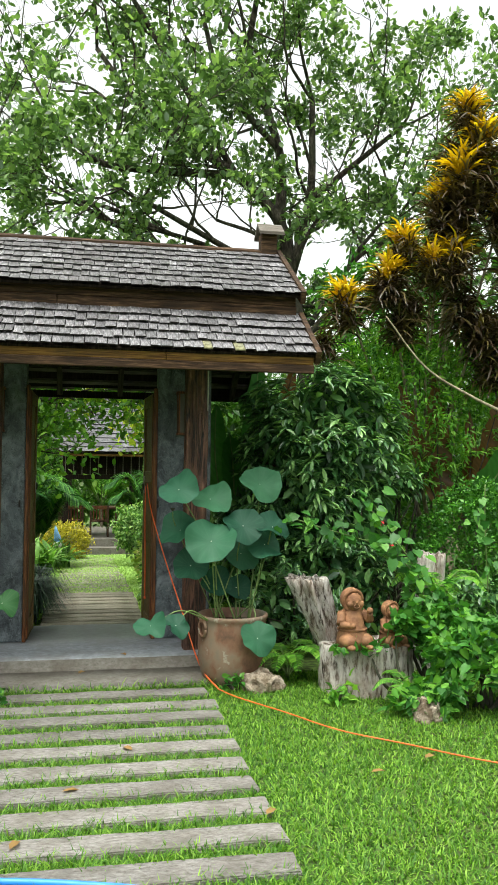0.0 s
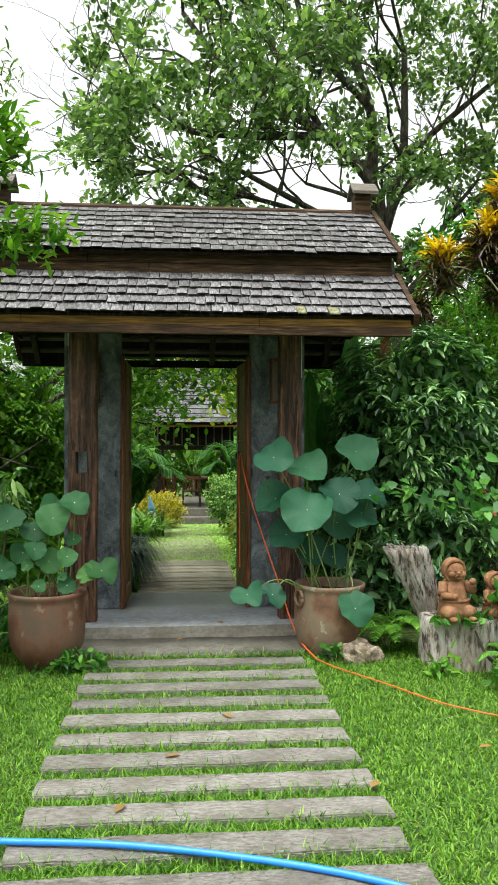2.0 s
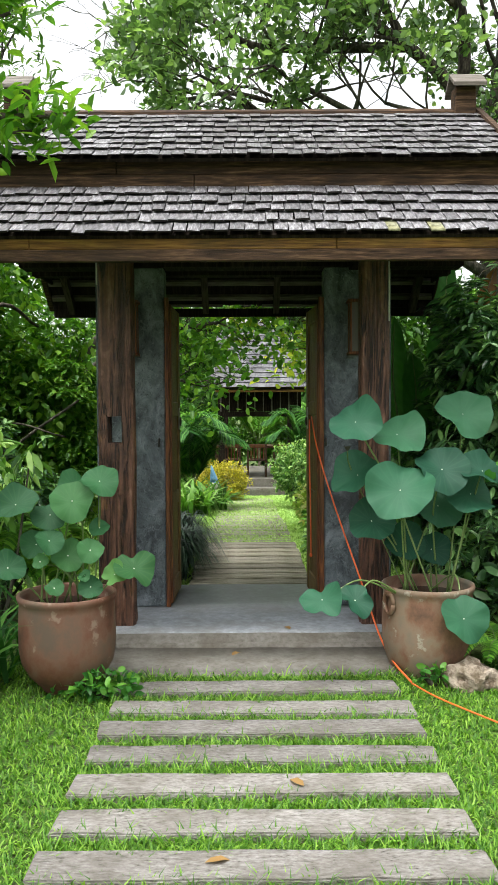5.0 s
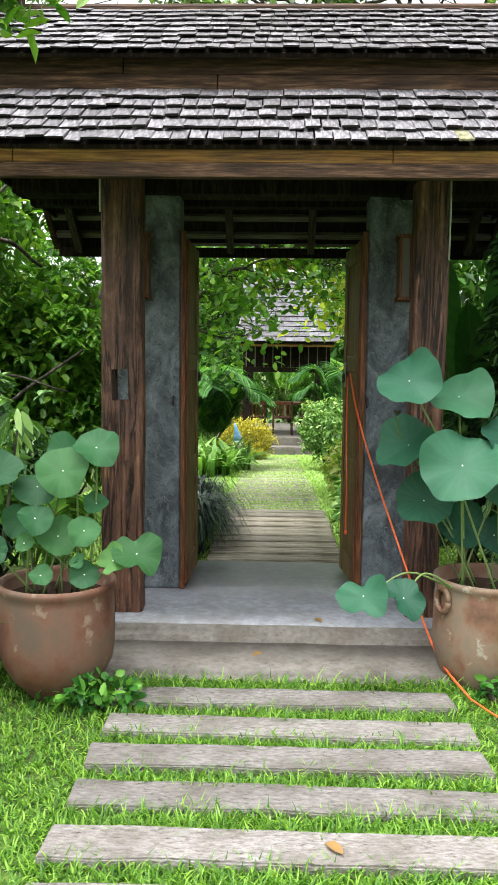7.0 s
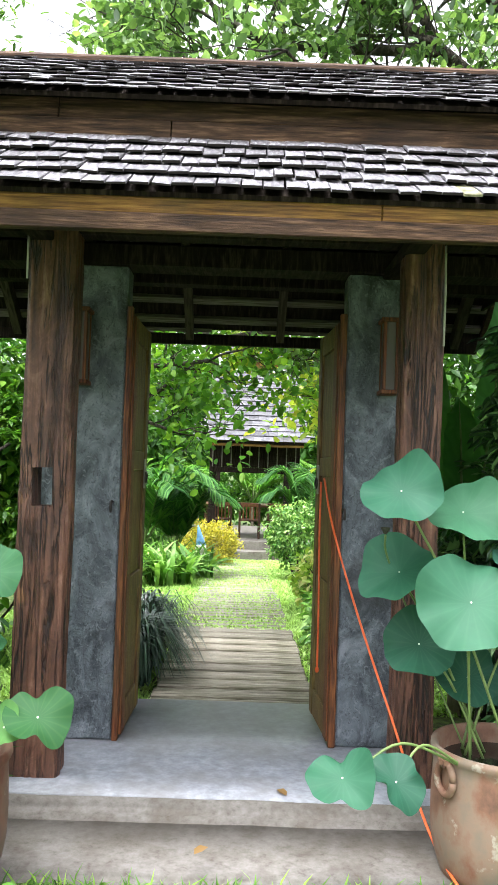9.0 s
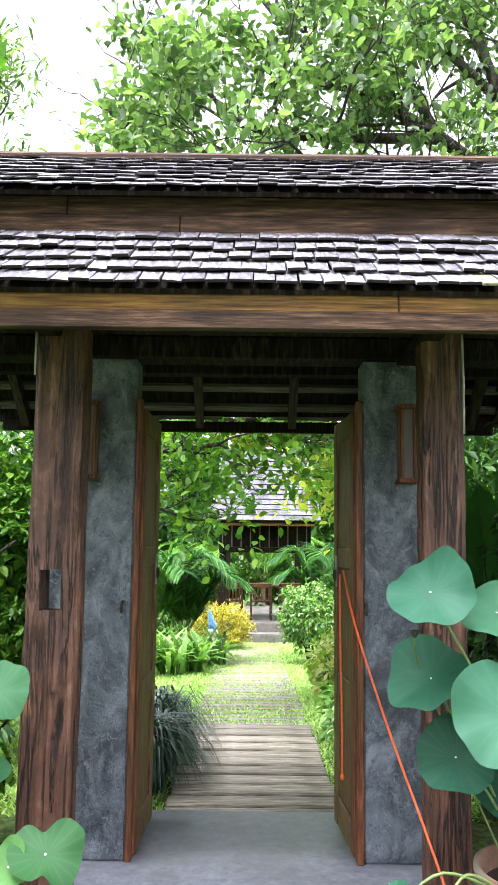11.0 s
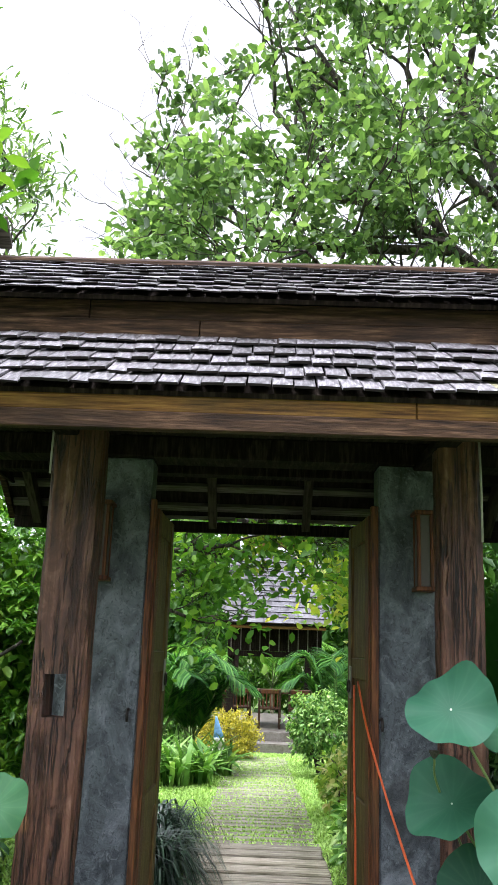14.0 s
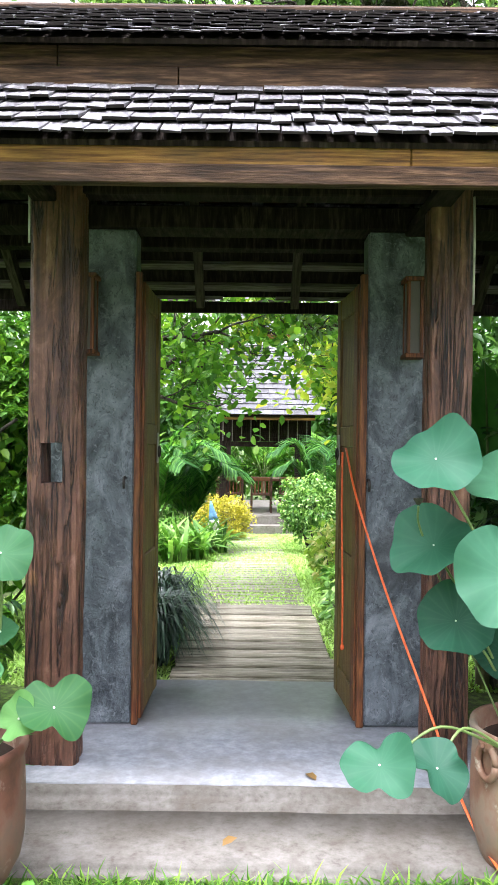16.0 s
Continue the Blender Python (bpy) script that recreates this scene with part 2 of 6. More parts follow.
L_HEDGE = leafy("small_hedge_leaf", (0.025, 0.09, 0.016), (0.07, 0.19, 0.035), (0.17, 0.33, 0.065), 0.4, 0.3)
L_VINE = leafy("vine_leaf", (0.028, 0.1, 0.025), (0.075, 0.205, 0.045), (0.2, 0.36, 0.07), 0.45, 0.35)
L_FERN = leafy("fern_leaf", (0.06, 0.16, 0.03), (0.16, 0.31, 0.055), (0.32, 0.46, 0.1), 0.5, 0.4)
L_PALM = leafy("palm_leaf", (0.018, 0.06, 0.02), (0.05, 0.14, 0.04), (0.17, 0.3, 0.09), 0.6, 0.4, 0.2)
L_CROTON = leafy("croton_yellow_leaf", (0.36, 0.2, 0.012), (0.68, 0.46, 0.015), (0.8, 0.62, 0.03), 0.4, 0.4)
L_CROTON_D = leafy("croton_dark_leaf", (0.03, 0.02, 0.014), (0.07, 0.045, 0.024), (0.17, 0.14, 0.04), 0.33, 0.25)
L_BRONZE = leafy("bronze_banana_leaf", (0.05, 0.028, 0.010), (0.11, 0.055, 0.016), (0.2, 0.10, 0.025), 0.35, 0.3)
L_BANANA = leafy("banana_leaf", (0.03, 0.10, 0.035), (0.055, 0.15, 0.05), (0.09, 0.2, 0.05), 0.35, 0.35)


def veined(m):
    """Fine cross veins over a broad blade."""
    nt = m.node_tree
    tc = nt.nodes.new("ShaderNodeTexCoord")
    w = nt.nodes.new("ShaderNodeTexWave")
    w.bands_direction = "DIAGONAL"
    w.inputs["Scale"].default_value, w.inputs["Distortion"].default_value, w.inputs["Detail"].default_value = 9.0, 3.0, 3.0
    nt.links.new(tc.outputs["Object"], w.inputs["Vector"])
    b = nt.nodes["Principled BSDF"]
    col = b.inputs["Base Color"].links[0].from_socket
    nt.links.new(mixc(nt, 1.0, col, ramp(nt, w.outputs["Fac"], [(0.2, (0.88, 0.89, 0.86)), (0.8, (1.14, 1.12, 1.1))]), "MULTIPLY"), b.inputs["Base Color"])
    bump(nt, b, w.outputs["Fac"], 0.15, 0.006)


veined(L_BANANA)
veined(L_BRONZE)
L_DARKGRASS = leafy("mondo_grass_leaf", (0.008, 0.018, 0.019), (0.02, 0.04, 0.038), (0.085, 0.12, 0.12), 0.32, 0.15, 0.6)
L_LILY = leafy("pale_lily_leaf", (0.04, 0.11, 0.02), (0.2, 0.32, 0.09), (0.66, 0.7, 0.42), 0.4, 0.35)
L_GOLD = leafy("golden_shrub_leaf", (0.2, 0.2, 0.02), (0.44, 0.4, 0.04), (0.65, 0.57, 0.07), 0.45, 0.35)
L_YELLOWTREE = leafy("yellow_tree_leaf", (0.14, 0.22, 0.03), (0.34, 0.42, 0.06), (0.6, 0.58, 0.12), 0.4, 0.5)
L_VARIEG = leafy("variegated_shrub_leaf", (0.06, 0.14, 0.045), (0.2, 0.3, 0.12), (0.62, 0.64, 0.42), 0.42, 0.35)
L_PEACH = leafy("peach_yellow_leaf", (0.14, 0.22, 0.04), (0.38, 0.42, 0.12), (0.68, 0.6, 0.32), 0.45, 0.4)
L_GRASS = leafy("lawn_blade", (0.042, 0.105, 0.014), (0.13, 0.24, 0.03), (0.34, 0.43, 0.10), 0.5, 0.38)
# Lit copy of the lawn blade: garden sunlight is put into the paler colour.
L_GRASS_LIT = leafy("sunlit_tint_blade", (0.22, 0.3, 0.08), (0.42, 0.5, 0.2), (0.64, 0.68, 0.38), 0.5, 0.4)
L_FAR = leafy("far_woods_leaf", (0.025, 0.07, 0.014), (0.06, 0.14, 0.025), (0.14, 0.25, 0.04), 0.5, 0.35)


def lotus_leaf_mat(name, tint):
    m, nt, b = nodes_of(name)
    r = random_of(nt, "object")
    n = noise_tex(nt, 10, 5)
    col = ramp(nt, r, [(0, (0.013, 0.07, 0.04)), (0.5, (0.024, 0.11, 0.06)), (1, (0.045, 0.155, 0.075))])
    col = mixc(nt, 0.4, col, mixc(nt, 1.0, col, ramp(nt, n, [(0.3, (0.7, 0.75, 0.75)), (0.7, (1.25, 1.2, 1.2))]), "MULTIPLY"))
    at = nt.nodes.new("ShaderNodeAttribute")
    at.attribute_name = "vein"
    col = mixc(nt, ramp(nt, at.outputs["Fac"], [(0.4, (0, 0, 0)), (1.0, (0.07,) * 3)]), col, (0.11, 0.24, 0.13))
    col = mixc(nt, 1.0, col, tint, "MULTIPLY")
    nt.links.new(col, b.inputs["Base Color"])
    b.inputs["Roughness"].default_value, b.inputs["Specular IOR Level"].default_value = 0.6, 0.3
    t = nt.nodes.new("ShaderNodeBsdfTranslucent")
    nt.links.new(mixc(nt, 1.0, col, (1.3, 1.4, 0.7), "MULTIPLY"), t.inputs[0])
    mx = nt.nodes.new("ShaderNodeMixShader")
    mx.inputs[0].default_value = 0.25
    nt.links.new(b.outputs[0], mx.inputs[1])
    nt.links.new(t.outputs[0], mx.inputs[2])
    nt.links.new(mx.outputs[0], nt.nodes["Material Output"].inputs[0])
    return m


M_LOTUS_FRESH = lotus_leaf_mat("fresh_lotus_leaf", (1.5, 1.25, 0.85))
M_LOTUS, M_LOTUS_YOUNG = lotus_leaf_mat("lotus_leaf", (1, 1, 1)), lotus_leaf_mat("young_lotus_leaf", (2.1, 1.5, 0.8))
M_ROOFGREY = weathered("grey_pavilion_shingle", [(0.2, (0.05, 0.05, 0.055)), (0.8, (0.13, 0.13, 0.14))], 6, (1, 1, 1), (0.06, 0.06, 0.055), 1.5, 0.65, 0.3, "island", 0.3)
M_STEM = plain("lotus_stem", (0.13, 0.2, 0.055), 0.5)
M_EYE = plain("pale_leaf_centre", (0.6, 0.68, 0.5), 0.5)
M_ROPE = plain("orange_cord", (0.75, 0.13, 0.03), 0.5, 0, 60, 0.15)
M_CABLE = plain("orange_cable", (0.6, 0.13, 0.02), 0.5, 0, 60, 0.2)
M_HOSE = plain("blue_hose", (0.02, 0.22, 0.75), 0.38, 0, 20, 0.1)
M_IRON = plain("dark_iron", (0.05, 0.045, 0.04), 0.5, 0.7)
M_STEEL = plain("dull_steel", (0.35, 0.33, 0.3), 0.45, 0.8)
M_FROST = plain("frosted_lamp_panel", (0.11, 0.10, 0.085), 0.4, 0, 8, 0.1)
M_WATER = plain("dark_pot_water", (0.012, 0.014, 0.01), 0.1)
M_WHITE = plain("white_paint", (0.75, 0.74, 0.7), 0.6)
M_BLUE = plain("faded_blue_paint", (0.16, 0.36, 0.6), 0.6)
M_RED = plain("red_petal", (0.7, 0.04, 0.05), 0.5)
M_DEAD = leafy("dry_leaf", (0.14, 0.07, 0.025), (0.26, 0.15, 0.05), (0.4, 0.28, 0.1), 0.7, 0.15)
M_WIRE = plain("pale_cable", (0.45, 0.43, 0.4), 0.5)


# ---- mesh helpers ----
def empty(name, at=(0, 0, 0), label="", category="", group="", kind=""):
    ob = new(name)
    ob.location = at
    ob.empty_display_size = 0.1
    return tagged(ob, label, category, group, kind)


def attach(ob, parent):
    ob.parent = parent
    if parent is not None:
        ob.matrix_parent_inverse = Matrix.Translation(-parent.location)
    return ob


def part(name, bm, material, parent=None, label="", smooth=False):
    """One mesh object from a bmesh in world coordinates, under a thing or a part."""
    me = bpy.data.meshes.new(name)
    bm.to_mesh(me)
    bm.free()
    me.materials.append(material)
    if smooth:
        me.polygons.foreach_set("use_smooth", [True] * len(me.polygons))
    ob = new(name, me)
    attach(ob, parent)
    return tagged(ob, label)


def raw(name, verts, faces, material, parent=None, label="", smooth=False):
    me = bpy.data.meshes.new(name)
    me.from_pydata([tuple(v) for v in verts], [], faces)
    me.update()
    me.materials.append(material)
    if smooth:
        me.polygons.foreach_set("use_smooth", [True] * len(me.polygons))
    ob = new(name, me)
    attach(ob, parent)
    return tagged(ob, label)


def box_bm(x0, y0, z0, x1, y1, z1, bevel=0.004, segs=1, rough=0.0, cuts=0):
    bm = bmesh.new()
    bmesh.ops.create_cube(bm, size=1.0)
    for v in bm.verts:
        v.co = Vector(((x0 + x1) / 2 + v.co.x * (x1 - x0), (y0 + y1) / 2 + v.co.y * (y1 - y0), (z0 + z1) / 2 + v.co.z * (z1 - z0)))
    if cuts:
        longest = max(x1 - x0, y1 - y0, z1 - z0)
        axis = [x1 - x0, y1 - y0, z1 - z0].index(longest)
        es = [e for e in bm.edges if abs((e.verts[0].co - e.verts[1].co)[axis]) > longest * 0.9]
        bmesh.ops.subdivide_edges(bm, edges=es, cuts=cuts, use_grid_fill=True)
    if bevel:
        es = [e for e in bm.edges if len(e.link_faces) == 2 and e.calc_face_angle(0) > 0.7]
        bmesh.ops.bevel(bm, geom=es, offset=bevel, segments=segs, affect="EDGES")
    if rough:
        for v in bm.verts:
            v.co += noise.noise_vector(v.co * 7) * rough
    return bm


def box(name, x0, y0, z0, x1, y1, z1, mat, parent=None, label="", **kw):
    return part(name, box_bm(x0, y0, z0, x1, y1, z1, **kw), mat, parent, label)


def tube_data(pts, radii, segs=8, base=0):
    """Vertices and faces of a tube along a line."""
    pts = [Vector(p) for p in pts]
    verts, faces = [], []
    n = len(pts)
    ref = Vector((0.31, 0.17, 0.93))
    for i, p in enumerate(pts):
        d = (pts[min(i + 1, n - 1)] - pts[max(i - 1, 0)]).normalized()
        u = d.cross(ref)
        if u.length < 1e-3:
            u = d.cross(Vector((1, 0, 0)))
        u.normalize()
        w = d.cross(u)
        for k in range(segs):
            a = 2 * math.pi * k / segs
            verts.append(tuple(p + (u * math.cos(a) + w * math.sin(a)) * radii[i]))
    for i in range(n - 1):
        for k in range(segs):
            a, b = base + i * segs + k, base + i * segs + (k + 1) % segs
            faces.append((a, b, b + segs, a + segs))
    faces.append(tuple(base + k for k in reversed(range(segs))))
    faces.append(tuple(base + (n - 1) * segs + k for k in range(segs)))
    return verts, faces


def tube(name, pts, radii, mat, parent=None, segs=8, label=""):
    if isinstance(radii, (int, float)):
        radii = [radii] * len(pts)
    v, f = tube_data(pts, radii, segs)
    return raw(name, v, f, mat, parent, label, True)


def spline(pts, n):
    """A smooth line through the points."""
    p = [Vector(q) for q in pts]
    p = [p[0] * 2 - p[1]] + p + [p[-1] * 2 - p[-2]]
    out = []
    for i in range(1, len(p) - 2):
        for k in range(n):
            t = k / n
            a, b, c, d = p[i - 1], p[i], p[i + 1], p[i + 2]
            out.append(0.5 * ((2 * b) + (c - a) * t + (2 * a - 5 * b + 4 * c - d) * t * t + (3 * b - a - 3 * c + d) * t ** 3))
    out.append(p[-2])
    return out


def lathe(name, profile, at, mat, parent=None, segs=48, wobble=0.0, label=""):
    verts, faces = [], []
    for i, (r, z) in enumerate(profile):
        for k in range(segs):
            a = 2 * math.pi * k / segs
            s = 1 + wobble * noise.noise(Vector((math.cos(a), math.sin(a), z * 2)))
            verts.append((at[0] + r * s * math.cos(a), at[1] + r * s * math.sin(a), at[2] + z))
    for i in range(len(profile) - 1):
        for k in range(segs):
            a, b = i * segs + k, i * segs + (k + 1) % segs
            faces.append((a, b, b + segs, a + segs))
    return raw(name, verts, faces, mat, parent, label, True)


# leaf outlines: (along, across, lift), faces
DIAMOND = (np.array([(0, 0, 0), (0.45, 0.5, 0.06), (1, 0, -0.08), (0.45, -0.5, 0.06)]), [(0, 1, 2), (0, 2, 3)])
OVAL = (np.array([(0, 0, 0), (0.3, 0.42, 0.05), (0.7, 0.42, 0.04), (1, 0, -0.12), (0.7, -0.42, 0.04), (0.3, -0.42, 0.05), (0.5, 0, -0.02)]),
        [(0, 1, 6), (1, 2, 6), (2, 3, 6), (3, 4, 6), (4, 5, 6), (5, 0, 6)])
HEART = (np.array([(0, 0, 0), (-0.12, 0.3, 0.05), (0.2, 0.52, 0.07), (0.6, 0.36, 0.03), (1, 0, -0.1), (0.6, -0.36, 0.03), (0.2, -0.52, 0.07), (-0.12, -0.3, 0.05), (0.45, 0, -0.03)]),
         [(0, 1, 8), (1, 2, 8), (2, 3, 8), (3, 4, 8), (4, 5, 8), (5, 6, 8), (6, 7, 8), (7, 0, 8)])
BLADE = (np.array([(0, 0.5, 0), (0, -0.5, 0), (0.55, -0.42, 0.10), (0.55, 0.42, 0.10), (1, 0, -0.06)]), [(0, 1, 2, 3), (3, 2, 4)])
STRAP = (np.array([(0, 0.35, 0), (0, -0.35, 0), (0.3, -0.5, 0.16), (0.3, 0.5, 0.16), (0.65, -0.45, 0.16), (0.65, 0.45, 0.16), (0.88, -0.25, 0.02), (0.88, 0.25, 0.02), (1, 0, -0.1)]),
         [(0, 1, 2, 3), (3, 2, 4, 5), (5, 4, 6, 7), (7, 6, 8)])


def leaves(name, P, D, L, W, mat, parent=None, shape=DIAMOND, seed=0, label="", up=None, kind="", spread=0.5):
    """Many leaves in one mesh: places, directions, lengths and widths."""
    rg = np.random.default_rng(seed)
    P, D = np.asarray(P, float), np.asarray(D, float)
    n = len(P)
    D = D / np.linalg.norm(D, axis=1, keepdims=True)
    ref = np.tile(np.array((0, 0, 1.0)) if up is None else np.asarray(up, float), (n, 1)) + rg.normal(0, spread, (n, 3))
    S = np.cross(D, ref)
    S /= np.maximum(np.linalg.norm(S, axis=1, keepdims=True), 1e-6)
    N = np.cross(S, D)
    L, W = np.broadcast_to(L, (n,)), np.broadcast_to(W, (n,))
    tpl, tf = shape
    V = P[:, None, :] + D[:, None, :] * (tpl[None, :, 0:1] * L[:, None, None]) + S[:, None, :] * (tpl[None, :, 1:2] * W[:, None, None]) + N[:, None, :] * (tpl[None, :, 2:3] * L[:, None, None])
    k = len(tpl)
    V = V.reshape(-1, 3)
    loops, starts, tot = [], [], 0
    counts = [len(f) for f in tf]
    flat = np.concatenate([np.array(f) for f in tf])
    loops = (flat[None, :] + (np.arange(n) * k)[:, None]).reshape(-1)
    per = np.concatenate([[0], np.cumsum(counts)[:-1]])
    starts = (per[None, :] + (np.arange(n) * len(flat))[:, None]).reshape(-1)
    me = bpy.data.meshes.new(name)
    me.vertices.add(len(V))
    me.vertices.foreach_set("co", V.astype(np.float32).reshape(-1))
    me.loops.add(len(loops))
    me.loops.foreach_set("vertex_index", loops.astype(np.int32))
    me.polygons.add(len(starts))
    me.polygons.foreach_set("loop_start", starts.astype(np.int32))
    me.update(calc_edges=True)
    me.materials.append(mat)
    ob = new(name, me)
    attach(ob, parent)
    return tagged(ob, label, kind=kind)


def shell(rg, n, centre, radii, inner=0.55, low=-1.0):
    """Random places in the outer part of an uneven ellipsoid, with the way out."""
    d = rg.normal(0, 1, (n * 3, 3))
    d /= np.linalg.norm(d, axis=1, keepdims=True)
    d = d[d[:, 2] > low][:n]
    r = inner + (1 - inner) * rg.random(len(d)) ** 0.6
    lump = np.array([0.85 + 0.3 * noise.noise(Vector(v) * 2.3 + Vector(centre)) for v in d])
    return np.asarray(centre) + d * np.asarray(radii) * (r * lump)[:, None], d


def shrub(name, centre, radii, tips, per, L, W, mat, label, category="shrub", shape=DIAMOND, seed=1, droop=0.5, inner=0.45, base=None, stems=7, low=-0.9, stem_mat=None, group=""):
    """A bush: stems from the ground and leaves in whorls round many tips."""
    rg = np.random.default_rng(seed)
    bx, by, bz = base if base else (centre[0], centre[1], 0.0)
    thing = empty(name, (bx, by, bz), label, category, group)
    P, d = shell(rg, tips, centre, radii, inner, low)
    tips = len(P)
    V, F = [], []
    for i in range(stems):
        q = P[rg.integers(tips)]
        s = Vector((bx + rg.normal(0, 0.08) * radii[0], by + rg.normal(0, 0.08) * radii[1], bz))
        mid = s.lerp(Vector(q), 0.5) + Vector(rg.normal(0, 0.06, 3))
        v, f = tube_data(spline([s, mid, q], 4), [0.016 * (1 - 0.09 * j) for j in range(9)], 5, len(V))
        V += v
        F += f
    raw("stem", V, F, stem_mat or M_BARK, thing, "", True)
    axis = d + np.array((0, 0, 0.5)) + rg.normal(0, 0.35, (tips, 3))
    axis /= np.linalg.norm(axis, axis=1, keepdims=True)
    PP = np.repeat(P, per, 0) + rg.normal(0, L * 0.25, (tips * per, 3))
    DD = np.repeat(axis, per, 0) * 0.45 + rg.normal(0, 0.62, (tips * per, 3)) + np.array((0, 0, -droop))
    leaves("foliage", PP, DD, L * rg.uniform(0.6, 1.2, len(PP)), W * rg.uniform(0.7, 1.2, len(PP)), mat, thing, shape, seed)
    return thing


def whorl_bush(name, centre, radii, tips, per, L, W, mat, label, seed=1, gaps=-0.02, bz=0.0):
    """A bush of drooping leaf whorls in clumps, with dark hollows between and leaves within."""
    rg = np.random.default_rng(seed)
    thing = empty(name, (centre[0], centre[1], bz), label, "shrub")
    P, d = shell(rg, tips, centre, radii, 0.74, -0.8)
    ok = np.array([noise.noise(Vector(p) * 3.1) > gaps for p in P])
    P, d = P[ok], d[ok]
    n = len(P)
    V, F = [], []
    for i in range(0, n, max(1, n // 14)):
        s = Vector((centre[0] + rg.normal(0, 0.1), centre[1] + rg.normal(0, 0.1), bz))
        v, f = tube_data(spline([s, s.lerp(Vector(P[i]), 0.5) + Vector(rg.normal(0, 0.06, 3)), P[i]], 4), [0.014 * (1 - 0.09 * j) for j in range(9)], 5, len(V))
        V += v
        F += f
    raw("stem", V, F, M_BARK, thing, "", True)
    axis = d * 0.6 + np.array((0, -0.1, 0.75)) + rg.normal(0, 0.2, (n, 3))
    axis /= np.linalg.norm(axis, axis=1, keepdims=True)
    A = np.repeat(axis, per, 0)
    R = rg.normal(0, 1, (n * per, 3))
    R -= A * np.sum(R * A, 1, keepdims=True)
    R /= np.linalg.norm(R, axis=1, keepdims=True)
    D = R + A * rg.uniform(-0.1, 0.75, (n * per, 1)) + np.array((0, 0, -0.4))
    PP = np.repeat(P, per, 0) + A * rg.uniform(-0.03, 0.03, (n * per, 1))
    leaves("foliage", PP, D, L * rg.uniform(0.65, 1.15, len(PP)), W * rg.uniform(0.75, 1.1, len(PP)), mat, thing, OVAL, seed, spread=0.2)
    P, d = shell(rg, tips * 2, centre, np.asarray(radii) * 0.8, 0.25, -0.95)
    leaves("inner_foliage", P, rg.normal(0, 0.7, (len(P), 3)) + np.array((0, 0, -0.5)), L * 1.3, W * 1.7, mat, thing, OVAL, seed + 1)
    return thing


def fern(name, at, fronds, length, mat, label, seed=1, spread=1.0, lean=(0, 0), group="ferns"):
    """Arching fronds with paired leaflets."""
    rg = np.random.default_rng(seed)
    thing = empty(name, at, label, "fern", group)
    for i in range(fronds):
        a = 2 * math.pi * (i + rg.random() * 0.7) / fronds
        ln = length * rg.uniform(0.7, 1.1)
        out = Vector((math.cos(a) * spread + lean[0], math.sin(a) * spread + lean[1], 0))
        p0 = Vector(at)
        line = spline([p0, p0 + out * ln * 0.35 + Vector((0, 0, ln * 0.55)), p0 + out * ln * 0.75 + Vector((0, 0, ln * 0.62)), p0 + out * ln * 1.0 + Vector((0, 0, ln * 0.38))], 7)
        P, D, LL = [], [], []
        for k in range(3, len(line) - 1):
            dd = (line[k + 1] - line[k]).normalized()
            side = dd.cross(Vector((0, 0, 1))).normalized()
            t = k / len(line)
            for sub in (0.0, 0.5):
                q = line[k].lerp(line[k + 1], sub)
                for s in (1, -1):
                    P.append(q)
                    D.append(side * s + dd * 0.35 - Vector((0, 0, 0.15)))
                    LL.append(ln * 0.2 * math.sin(math.pi * (0.15 + 0.85 * t)) + 0.012)
        LL = np.array(LL)
        fr = leaves("frond", P, D, LL, 0.026 * length / 0.5, mat, thing, BLADE, seed + i, spread=0.15)
        tube("frond_stalk", line, [0.004] * len(line), M_STEM, fr, 4)
    return thing


def palm(name, at, trunk_h, fronds, length, mat, label, seed=1, leaflet=0.35, group="palms", up=0.9):
    rg = np.random.default_rng(seed)
    thing = empty(name, at, label, "palm", group)
    top = Vector(at) + Vector((0, 0, trunk_h))
    tube("trunk", spline([at, Vector(at) + Vector((0.03, 0.02, trunk_h * 0.5)), top], 5), [0.05] * 11, M_TWIG, thing, 8)
    for i in range(fronds):
        a = 2 * math.pi * (i * 0.381 + rg.random() * 0.1)
        e = rg.uniform(1.0, 1.45) * up
        ln = length * rg.uniform(0.8, 1.1)
        out = Vector((math.cos(a), math.sin(a), 0))
        c, s = math.cos(e), math.sin(e)
        line = spline([top, top + (out * c + Vector((0, 0, s))) * ln * 0.4, top + out * c * ln * 0.8 + Vector((0, 0, s * ln * 0.74)), top + out * (c * ln + 0.14 * ln) + Vector((0, 0, s * ln * 0.78 - 0.1 * ln))], 6)
        P, D, LL = [], [], []
        for k in range(3, len(line) - 1):
            dd = (line[k + 1] - line[k]).normalized()
            side = dd.cross(Vector((0, 0, 1))).normalized()
            for sub in (0, 0.25, 0.5, 0.75):
                q = line[k].lerp(line[k + 1], sub)
                for sg in (1, -1):
                    P.append(q)
                    D.append(side * sg * 0.8 + dd * 0.75 - Vector((0, 0, 0.3)))
                    LL.append(leaflet * (0.55 + 0.45 * math.sin(math.pi * k / len(line))))
        fr = leaves("frond", P, D, np.array(LL), 0.026, mat, thing, BLADE, seed * 50 + i, spread=0.2)
        tube("frond_stalk", line, [0.012 * (1 - 0.04 * j) for j in range(len(line))], M_STEM, fr, 4)
    return thing


